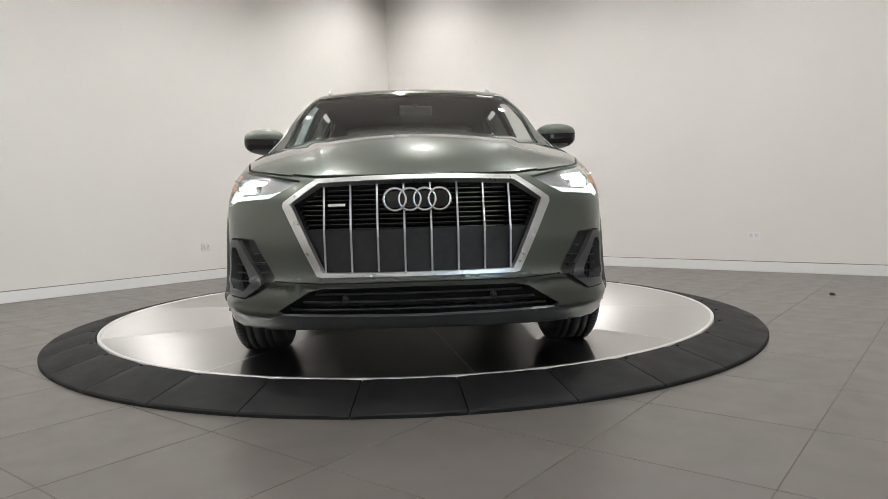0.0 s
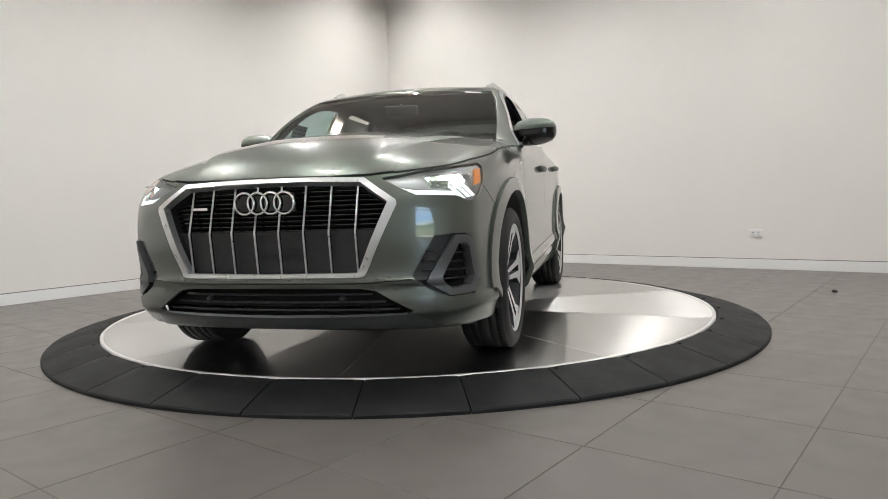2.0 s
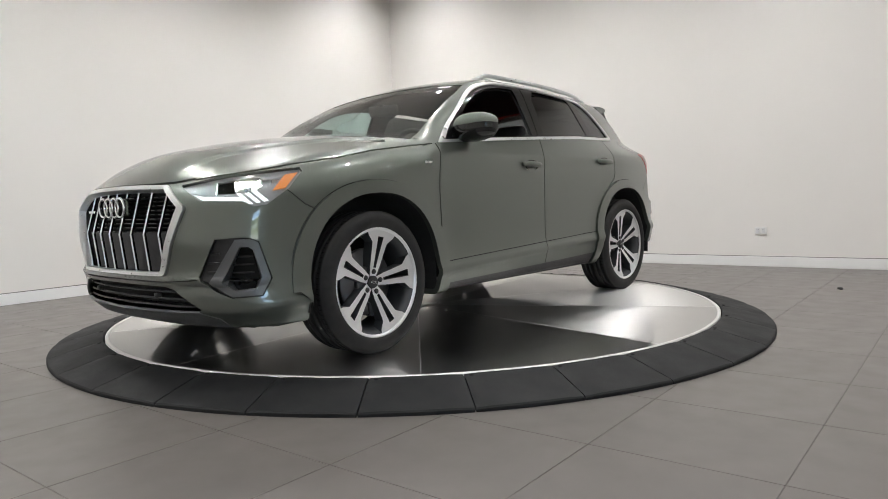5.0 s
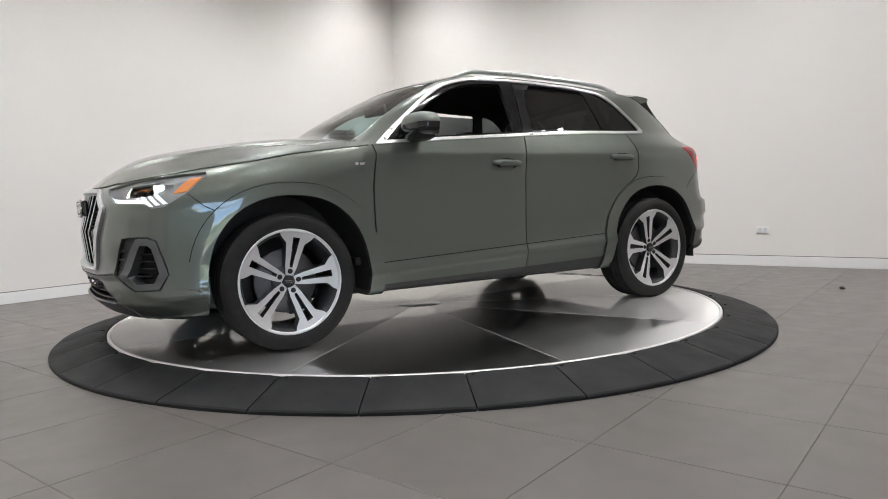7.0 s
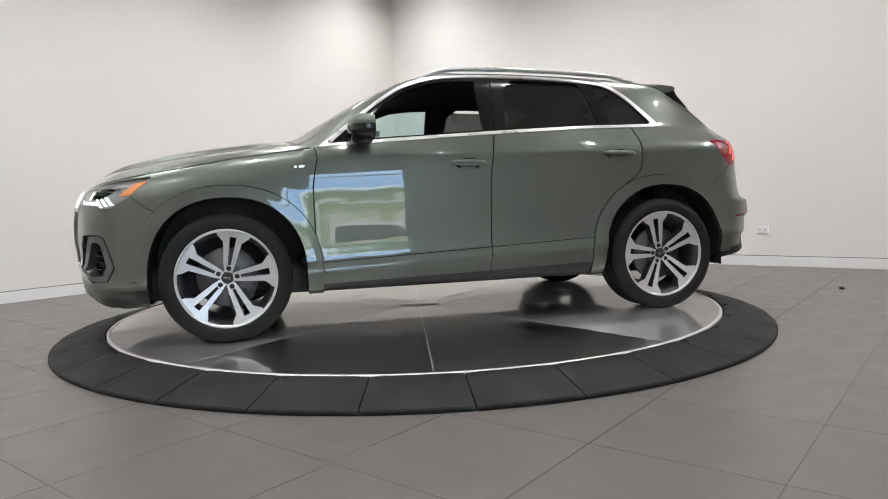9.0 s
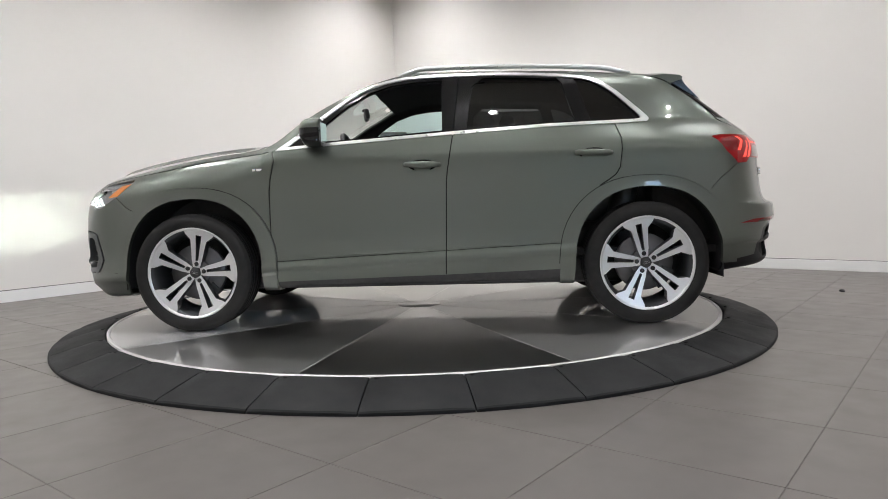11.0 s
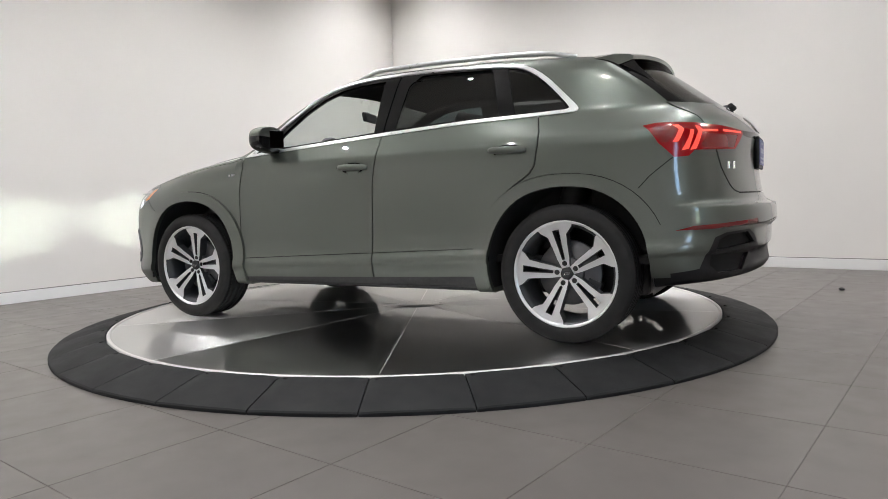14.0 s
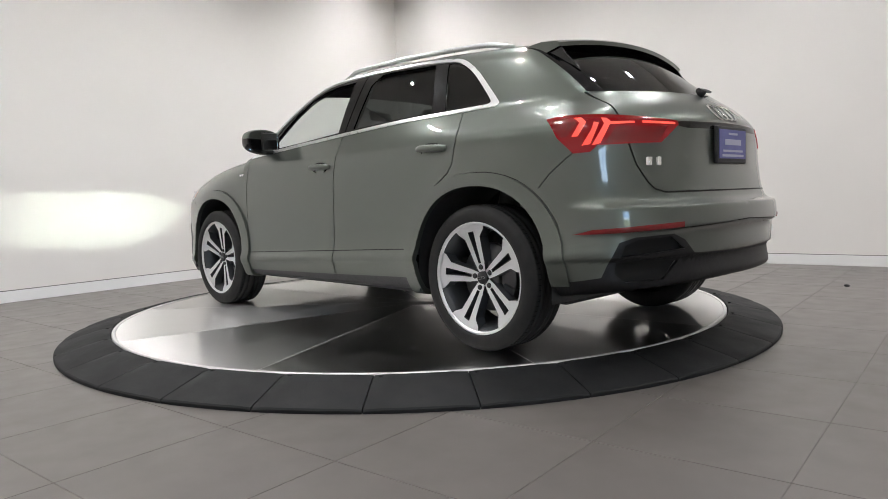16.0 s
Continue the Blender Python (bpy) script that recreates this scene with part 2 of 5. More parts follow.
def lathe(bm, profile, n=64, mat_index=None, closed=False):
    """Turns a profile of (radius, height) about the y axis."""
    rings = []
    for r, h in profile:
        rings.append([bm.verts.new((r * math.sin(2 * math.pi * i / n), h, r * math.cos(2 * math.pi * i / n))) for i in range(n)])
    pairs = list(zip(rings, rings[1:])) + ([(rings[-1], rings[0])] if closed else [])
    for k, (a, b) in enumerate(pairs):
        for i in range(n):
            f = bm.faces.new((a[i], a[(i + 1) % n], b[(i + 1) % n], b[i]))
            f.smooth = True
            if mat_index:
                f.material_index = mat_index[k]
    return bm


def tube(bm, points, radius, n=8, flat=1.0, closed=False):
    """A round bar along points."""
    pts = [Vector(p) for p in points]
    rings = []
    for i, p in enumerate(pts):
        a = pts[i - 1] if i or closed else p
        b = pts[(i + 1) % len(pts)] if i < len(pts) - 1 or closed else p
        d = (b - a).normalized()
        side = d.cross(Vector((0, 0, 1)))
        side = side.normalized() if side.length > 1e-4 else Vector((0, 1, 0))
        up = side.cross(d)
        r = radius[i] if isinstance(radius, (list, tuple)) else radius
        rings.append([bm.verts.new(p + side * (r * math.cos(2 * math.pi * k / n)) + up * (r * flat * math.sin(2 * math.pi * k / n))) for k in range(n)])
    for a, b in list(zip(rings, rings[1:])) + ([(rings[-1], rings[0])] if closed else []):
        for k in range(n):
            bm.faces.new((a[k], a[(k + 1) % n], b[(k + 1) % n], b[k])).smooth = True
    if not closed:
        bm.faces.new(rings[0])
        bm.faces.new(rings[-1][::-1])
    return bm


def prism(bm, outline, axis_pts, mat_front=0, mat_side=0):
    """A solid between two copies of an outline; axis_pts(a, b, k) places the corner (a, b) on the front (k=0) or back (k=1)."""
    f = [bm.verts.new(axis_pts(a, b, 0)) for a, b in outline]
    k = [bm.verts.new(axis_pts(a, b, 1)) for a, b in outline]
    bm.faces.new(f).material_index = mat_front
    bm.faces.new(k[::-1]).material_index = mat_side
    for i in range(len(f)):
        j = (i + 1) % len(f)
        bm.faces.new((f[i], k[i], k[j], f[j])).material_index = mat_side
    return bm


# ---- the room ----
def room():
    def slab(name, a, b, mat, label, kind="structure", bevel=0.0):
        bm = bmesh.new()
        box(bm, (a[0], -a[1], a[2]), (b[0], -b[1], b[2]), bevel)
        ob = part(name, bm, mat)
        ob.matrix_basis = PLAN
        return tagged(ob, label, "wall" if "wall" in name else name.split("_")[0], kind=kind)

    slab("wall_1", (WALL_U, WALL_V - 0.2, 0), (WALL_U + 0.2, BACK_V + 0.2, CEILING), M_WALL, "plain white painted showroom wall")
    slab("wall_2", (BACK_U - 0.2, WALL_V - 0.2, 0), (WALL_U, WALL_V, CEILING), M_WALL, "plain white painted showroom wall")
    slab("wall_3", (BACK_U - 0.2, WALL_V, 0), (BACK_U, BACK_V + 0.2, CEILING), M_WALL, "plain white painted wall behind the viewer")
    # the window wall: piers, a head and a low sill round one wide opening
    w0, w1, s0, s1 = -7.1, -4.8, 0.30, 2.80
    slab("wall_4", (BACK_U, BACK_V, 0), (w0, BACK_V + 0.2, CEILING), M_WALL, "plain white painted wall beside the window")
    slab("wall_5", (w1, BACK_V, 0), (WALL_U, BACK_V + 0.2, CEILING), M_WALL, "plain white painted wall beside the window")
    slab("wall_6", (w0, BACK_V, s1), (w1, BACK_V + 0.2, CEILING), M_WALL, "white wall above the window")
    slab("wall_7", (w0, BACK_V, 0), (w1, BACK_V + 0.2, s0), M_WALL, "white wall below the window")
    win = tagged(empty("window_1", PLAN), "wide showroom window with a white frame", "window", kind="structure")
    for a, b in (((w0, s0), (w0 + 0.07, s1)), ((w1 - 0.07, s0), (w1, s1)), ((w0 + 0.07, s0), (w1 - 0.07, s0 + 0.07)), ((w0 + 0.07, s1 - 0.07), (w1 - 0.07, s1)),
                 ((w0 + 0.07, 2.38), (w1 - 0.07, 2.45))):
        part("window_frame", box(bmesh.new(), (a[0], -BACK_V - 0.06, a[1]), (b[0], -BACK_V - 0.13, b[1]), 0.005), M_SKIRT, win)
    pane = part("pane", box(bmesh.new(), (w0 + 0.07, -BACK_V - 0.09, s0 + 0.07), (w1 - 0.07, -BACK_V - 0.10, s1 - 0.07)), M_LENS, win)
    pane.visible_shadow = False
    bm = bmesh.new()
    box(bm, (w0 - 9, -BACK_V - 12, -1.0), (w1 + 9, -BACK_V - 12.1, 9.0))
    back = part("backdrop", bm, M_OUTSIDE)
    back.matrix_basis = PLAN
    tagged(back, "bright daylight with hedges and lawn outside the window", "backdrop", kind="structure")

    slab("ceiling", (BACK_U - 0.2, WALL_V - 0.2, CEILING), (WALL_U + 0.2, BACK_V + 0.2, CEILING + 0.2), M_CEIL, "flat off-white ceiling above the turntable")
    # baseboards stand flush below a narrow shadow joint
    slab("baseboard_1", (WALL_U - 0.012, WALL_V, 0), (WALL_U, BACK_V, 0.105), M_SKIRT, "flat white baseboard along the wall", bevel=0.002)
    slab("baseboard_2", (BACK_U, WALL_V, 0), (WALL_U - 0.012, WALL_V + 0.012, 0.105), M_SKIRT, "flat white baseboard along the wall", bevel=0.002)
    slab("trim_1", (WALL_U - 0.008, WALL_V, 0.105), (WALL_U, BACK_V, 0.113), M_JOINT, "dark shadow joint above the baseboard")
    slab("trim_2", (BACK_U, WALL_V, 0.105), (WALL_U - 0.008, WALL_V + 0.008, 0.113), M_JOINT, "dark shadow joint above the baseboard")

    floor = slab("floor", (BACK_U - 0.2, WALL_V - 0.2, -0.2), (WALL_U + 0.2, BACK_V + 0.2, -0.0025), M_GROUT, "grey square porcelain tile floor with thin joints")
    return floor


def floor_tiles(floor):
    """Square tiles of 0.6 m; the nearest are pieces of their own, the rest are one mesh."""
    us = [-1.722 + 0.6 * k for k in range(-12, 11)]
    vs = [0.39 + 0.6 * k for k in range(-8, 15)]
    bm = bmesh.new()
    box(bm, (0.0015, -0.5985, -0.012), (0.5985, -0.0015, 0.0), 0.001, segments=1)
    first, count, rest = None, 0, bmesh.new()
    for u in us:
        for v in vs:
            if u < BACK_U or v < WALL_V - 0.59 or u > WALL_U - 0.02 or v > BACK_V - 0.6:
                continue
            clipped = u + 0.6 > WALL_U or v < WALL_V
            if not clipped and u > -5.5 and v < 5.6 and math.hypot(u + 0.3, v - 0.3) > 1.2 and count < 300:
                if first is None:
                    first = part("tile", bm, M_TILE, floor)
                    first.matrix_basis = pose(u, -v, 0)
                else:
                    again(first, pose(u, -v, 0))
                count += 1
            else:
                box(rest, (u + 0.002, -max(v, WALL_V) - 0.002, -0.012), (min(u + 0.598, WALL_U), -v - 0.598, 0.0))
    tagged(part("tile_field", rest, M_TILE, floor), "grey floor tiles further away", kind="stuff")


def wall_socket(u, v, z, along_u):
    ob = empty("wall_socket", PLAN @ (pose(u, -v, z, 0, 0, 0) if along_u else pose(u, -v, z, 0, 0, -90)))
    tagged(ob, "small white double wall socket plate", "socket", "sockets on the walls")
    part("plate", box(bmesh.new(), (-0.062, -0.008, -0.04), (0.062, 0.0, 0.04), 0.003), M_SKIRT, ob)
    for x in (-0.028, 0.028):
        part("outlet", box(bmesh.new(), (x - 0.017, -0.0105, -0.024), (x + 0.017, -0.0085, 0.024), 0.002), M_INK, ob)
        for dx in (-0.006, 0.006):
            part("slot", box(bmesh.new(), (x + dx - 0.0015, -0.0115, 0.002), (x + dx + 0.0015, -0.0106, 0.012)), M_VOID, ob)
    return ob


def downlights():
    bm = bmesh.new()
    lathe(bm, [(0.056, 0.0), (0.085, 0.0), (0.088, 0.006), (0.083, 0.012), (0.060, 0.012), (0.054, -0.05)], 32)
    first = None
    for u, v, watts in LAMPS:
        p = uv(u, v, CEILING)
        m = pose(p.x, p.y, p.z - 0.0125, 0, 0, 0)
        if first is None:
            first = tagged(empty("downlight", m), "round recessed white ceiling downlight, lit", "ceiling lamp", "downlights in the ceiling")
            rim = part("rim", bm, M_SKIRT, first)
            rim.matrix_basis = pose(0, 0, 0, 90, 0, 0)
            fb = bmesh.new()
            lathe(fb, [(0.0001, 0.0), (0.055, 0.0), (0.055, 0.003), (0.0001, 0.003)], 32)
            face = part("diffuser", fb, M_LAMPFACE, first)
            face.matrix_basis = pose(0, 0, 0.009, 90, 0, 0)
        else:
            copy_thing(first, m)
        data = bpy.data.lights.new("downlight_beam", "AREA")
        data.shape, data.size, data.energy, data.color, data.spread = "DISK", 0.075, watts, LAMP_COLOR, radians(160)
        lamp = new("downlight_beam", data)
        lamp.matrix_basis = pose(p.x, p.y, p.z - 0.03)


# ---- the turntable ----
RING_IN, RING_OUT, DISC_TOP = 2.043, 2.346, 0.077


def ramp_ring():
    ring = tagged(empty("turntable_ring"), "black rubber ramp ring round the turntable, in segments", "turntable")
    n = 32
    step = 2 * math.pi / n
    bm = bmesh.new()
    prof = [(RING_IN + 0.006, 0.0), (RING_IN + 0.006, 0.076), (RING_IN + 0.012, 0.081), (RING_IN + 0.06, 0.079), (RING_OUT - 0.02, 0.026), (RING_OUT - 0.006, 0.021), (RING_OUT, 0.014), (RING_OUT, 0.0)]
    gap = 0.0028
    rows = []
    for k in range(7):
        a = step * k / 6
        row = []
        for r, z in prof:
            b = min(max(a, gap / r), step - gap / r)
            dz = -0.004 if k in (0, 6) and z > 0.01 else 0.0
            row.append(bm.verts.new((r * math.cos(b), r * math.sin(b), z + dz)))
        rows.append(row)
    for a, b in zip(rows, rows[1:]):
        for i in range(len(prof) - 1):
            bm.faces.new((a[i], a[i + 1], b[i + 1], b[i]))
    bm.faces.new(rows[0]); bm.faces.new(rows[-1][::-1])
    first = part("ramp_segment", bm, M_RAMP, ring, smooth=25)
    start = -84.9
    first.matrix_basis = pose(0, 0, 0, 0, 0, start)
    for k in range(1, n):
        again(first, pose(0, 0, 0, 0, 0, start + k * 360 / n), ring)
    sb = bmesh.new()
    lathe(sb, [(0.0001, 0.002), (0.008, 0.002), (0.010, 0.0), (0.010, -0.01)], 12)
    screw = part("screw", sb, M_VOID, ring)
    for k in range(n):
        a = radians(start + k * 360 / n)
        for j, (dr, da) in enumerate(((0.035, 0.016), )):
            r = RING_IN + dr
            m = pose(r * math.cos(a + da), r * math.sin(a + da), 0.0805, 90, 0, 0)
            if k == 0 and j == 0:
                screw.matrix_basis = m
            else:
                again(screw, m, ring)
    # the dark well in which the disc turns
    wb = bmesh.new()
    lathe(wb, [(0.02, 0.004), (RING_IN + 0.004, 0.004)], 96)
    well = part("well", wb, M_VOID, ring)
    well.matrix_basis = pose(0, 0, 0, 90, 0, 0)
    return ring


def turntable_disc():
    disc = tagged(empty("turntable_disc"), "round brushed steel turntable platform in ten plates", "turntable")
    bm = bmesh.new()
    a, r = radians(18), 2.022
    gap = 0.0012
    outer = []
    for k in range(13):
        b = -a + 2 * a * k / 12
        b = min(max(b, -a + gap / r), a - gap / r)
        outer.append((r * math.cos(b), r * math.sin(b)))
    top = [bm.verts.new((0.16 * math.cos(-a), 0.16 * math.sin(-a), 0))] + [bm.verts.new((x, y, 0)) for x, y in outer] + [bm.verts.new((0.16 * math.cos(a), 0.16 * math.sin(a), 0))]
    low = [bm.verts.new((v.co.x, v.co.y, -0.01)) for v in top]
    bm.faces.new(top)
    bm.faces.new(low[::-1])
    for i in range(len(top)):
        j = (i + 1) % len(top)
        bm.faces.new((top[i], low[i], low[j], top[j]))
    first = part("plate", bm, M_STEEL, disc)
    first.matrix_basis = pose(0, 0, 0, 0, 0, 7.5 + 18)
    for k in range(1, 10):
        again(first, pose(0, 0, 0, 0, 0, 7.5 + 18 + 36 * k), disc)
    jb = bmesh.new()
    box(jb, (0.158, -0.0017, -0.004), (2.02, 0.0017, 0.0006))
    strip = part("seam_strip", jb, M_STEELRIM, disc)
    strip.matrix_basis = pose(0, 0, 0, 0, 0, 7.5)
    for k in range(1, 10):
        again(strip, pose(0, 0, 0, 0, 0, 7.5 + 36 * k), disc)
    eb = bmesh.new()
    lathe(eb, [(2.0225, -0.02), (2.0225, 0.002), (2.026, 0.004), (2.040, 0.004), (2.043, 0.001), (2.043, -0.02)], 160)
    edge = part("edging", eb, M_STEELRIM, disc)
    edge.matrix_basis = pose(0, 0, 0, 90, 0, 0)
    hb = bmesh.new()
    lathe(hb, [(0.0001, 0.0), (0.155, 0.0), (0.158, -0.003), (0.158, -0.01)], 48)
    hub = part("hub_cover", hb, M_STEEL, disc)
    hub.matrix_basis = pose(0, 0, 0, 90, 0, 0)
    ub = bmesh.new()
    lathe(ub, [(0.0001, -0.012), (2.02, -0.012), (2.02, -0.03), (0.0001, -0.03)], 96)
    under = part("underframe", ub, M_VOID, disc)
    under.matrix_basis = pose(0, 0, 0, 90, 0, 0)
    return disc

# ---- the car body as one smooth closed form: side, top, nose, tail and floor surfaces blended together ----
def curve(xs, table):
    """A smooth monotone curve through a short table of (x, value)."""
    px = np.array([a for a, _ in table]); py = np.array([b for _, b in table])
    h = np.diff(px); d = np.diff(py) / h
    m = np.empty_like(px); m[0], m[-1] = d[0], d[-1]
    same = d[:-1] * d[1:] > 0
    with np.errstate(divide="ignore", invalid="ignore"):
        w1, w2 = 2 * h[1:] + h[:-1], h[1:] + 2 * h[:-1]
        hm = (w1 + w2) / (w1 / d[:-1] + w2 / d[1:])
    m[1:-1] = np.where(same, hm, 0)
    x = np.clip(xs, px[0], px[-1])
    i = np.clip(np.searchsorted(px, x) - 1, 0, len(h) - 1)
    s = (x - px[i]) / h[i]
    return ((2 * s**3 - 3 * s**2 + 1) * py[i] + (s**3 - 2 * s**2 + s) * h[i] * m[i]
            + (-2 * s**3 + 3 * s**2) * py[i + 1] + (s**3 - s**2) * h[i] * m[i + 1])


def smax(a, b, k):
    h = np.maximum(k - np.abs(a - b), 0) / k
    return np.maximum(a, b) + h * h * k / 4


def sstep(a, b, x):
    s = np.clip((x - a) / (b - a), 0, 1)
    return s * s * (3 - 2 * s)


TOP = [(-2.6, 0.5), (-2.26, 1.0), (-2.19, 1.10), (-2.12, 1.155), (-2.03, 1.205), (-1.72, 1.43), (-1.60, 1.50), (-1.3, 1.54),
       (-0.9, 1.567), (-0.4, 1.58), (-0.1, 1.572), (0.1, 1.552), (0.25, 1.515), (0.43, 1.44), (0.75, 1.272), (0.93, 1.168), (0.99, 1.152),
       (1.2, 1.138), (1.55, 1.098), (1.9, 1.030), (2.1, 0.955), (2.2, 0.875), (2.3, 0.70)]
CROWN = [(-2.3, 0.2), (-1.9, 0.06), (-1.7, 0.08), (-1.3, 0.12), (-0.4, 0.13), (0.2, 0.07), (0.6, 0.055), (0.95, 0.11), (1.2, 0.13), (1.55, 0.155), (1.8, 0.18), (2.2, 0.20)]
SIDE = [(0.10, 0.80), (0.22, 0.862), (0.28, 0.893), (0.33, 0.909), (0.372, 0.919), (0.392, 0.927), (0.405, 0.927), (0.440, 0.916), (0.450, 0.914), (0.458, 0.912), (0.50, 0.9082), (0.55, 0.9055), (0.62, 0.9050), (0.72, 0.9050),
        (0.80, 0.9045), (0.88, 0.9020), (0.95, 0.8975), (0.99, 0.8940), (1.015, 0.8895), (1.04, 0.881), (1.08, 0.866), (1.12, 0.850), (1.2, 0.8165), (1.3, 0.7715), (1.4, 0.7225), (1.5, 0.669), (1.55, 0.641), (1.7, 0.555)]
UPPER_TAPER = [(-2.3, 0.30), (-1.9, 0.16), (-1.4, 0.06), (-1.0, 0.022), (-0.6, 0.0), (0.0, 0.0), (0.5, 0.015), (0.9, 0.05), (1.2, 0.06)]
LOWER_TAPER = [(-2.3, 0.13), (-2.05, 0.07), (-1.85, 0.032), (-1.6, 0.012), (-1.3, 0.0), (1.25, 0.0), (1.5, 0.010), (1.75, 0.038), (2.0, 0.085), (2.25, 0.15)]
NOSE = [(0.10, 2.05), (0.24, 2.15), (0.30, 2.205), (0.36, 2.213), (0.405, 2.211), (0.422, 2.222), (0.434, 2.224), (0.446, 2.214), (0.47, 2.211), (0.6, 2.222), (0.75, 2.212), (0.84, 2.185), (0.92, 2.12), (1.05, 1.95)]
TAIL = [(0.10, -2.0), (0.28, -2.11), (0.315, -2.20), (0.36, -2.222), (0.42, -2.214), (0.448, -2.214), (0.466, -2.234), (0.50, -2.237), (0.555, -2.240), (0.572, -2.246), (0.584, -2.262), (0.60, -2.266), (0.655, -2.262), (0.678, -2.256), (0.694, -2.220), (0.715, -2.200), (0.80, -2.178), (0.95, -2.165),
        (1.03, -2.172), (1.055, -2.178), (1.075, -2.172), (1.12, -2.145), (1.2, -2.08), (1.4, -1.85)]
FLOOR = [(-2.4, 0.35), (-2.1, 0.325), (-1.8, 0.295), (-1.6, 0.26), (-0.9, 0.25), (0.9, 0.25), (1.7, 0.215), (1.95, 0.21), (2.3, 0.235)]


def body_form(q):
    """Below zero inside the body, above zero outside. q: points (n, 3), x forward, y to the car's left, z up from the ground."""
    x, y, z = q[:, 0], np.abs(q[:, 1]), q[:, 2]
    xt = x + np.where(x > 0, 0.09, -0.34) * y * y
    ridge = 0.62 - 0.20 * (x - 1.0)
    dome = 0.014 * (1 - sstep(ridge - 0.02, ridge + 0.02, y)) * sstep(0.95, 1.1, x) * (1 - sstep(1.9, 2.15, x))
    top = (z - (curve(xt, TOP) - 0.006 * sstep(0.95, 1.1, x) - curve(xt, CROWN) * y * y + dome)) * 0.9
    zc = z + 0.041 * x * (1 - sstep(0.5, 0.75, z))
    flare = 0.0
    for wx in (1.34, -1.34):
        r = np.hypot(x - wx, z - 0.36)
        flare = flare + 0.013 * np.exp(-((r - 0.43) / 0.105) ** 2) * sstep(0.2, 0.4, z)
    side = y - (curve(zc, SIDE) - curve(x, UPPER_TAPER) * sstep(1.04, 1.2, z) - curve(x, LOWER_TAPER) + flare)
    nose = x - (curve(z, NOSE) - 0.15 * y**2 - 0.26 * y**4)
    tail = curve(z, TAIL) + 0.14 * y**2 + 0.31 * y**4 - x
    low = curve(x, FLOOR) - z
    k = np.where(x > 0.9, 0.14, 0.07)
    f = smax(top, side, k)
    f = smax(f, nose, 0.09)
    f = smax(f, tail, 0.09)
    return smax(f, low, 0.03)


def body_normal(q, e=2e-3):
    g = np.stack([body_form(q + d) - body_form(q - d) for d in np.eye(3) * e], -1)
    return g / np.linalg.norm(g, axis=1, keepdims=True)


def shoot(origin, way, far=3.0):
    """Where rays that start inside the body leave it."""
    a, b = np.zeros(len(way)), np.full(len(way), far)
    for _ in range(34):
        m = (a + b) / 2
        inside = body_form(origin + way * m[:, None]) < 0
        a, b = np.where(inside, m, a), np.where(inside, b, m)
    return origin + way * a[:, None]


def body_grid(n_mid=150, n_cap=64):
    """The half body (y >= 0) as rows of points from the tail's middle to the nose's."""
    # the flanks, with their creases, get the closest rows
    turn = np.radians(np.concatenate([np.linspace(-90, -30, 26)[:-1], np.linspace(-30, 24, 84)[:-1], np.linspace(24, 90, 38)]))
    rows = []
    for i in range(n_cap):
        a = math.pi / 2 * (1 - i / n_cap)
        rows.append((-1.45, -math.sin(a), math.cos(a)))
    for i in range(n_mid + 1):
        rows.append((-1.45 + 3.0 * i / n_mid, 0.0, 1.0))
    for i in range(1, n_cap + 1):
        a = math.pi / 2 * i / n_cap
        rows.append((1.55, math.sin(a), math.cos(a)))
    o, w = [], []
    for x, sx, c in rows:
        for t in turn:
            o.append((x, 0.0, 0.72)); w.append((sx, c * math.cos(t), c * math.sin(t)))
    o, w = np.array(o), np.array(w)
    q = shoot(o, w).reshape(len(rows), len(turn), 3)
    return q


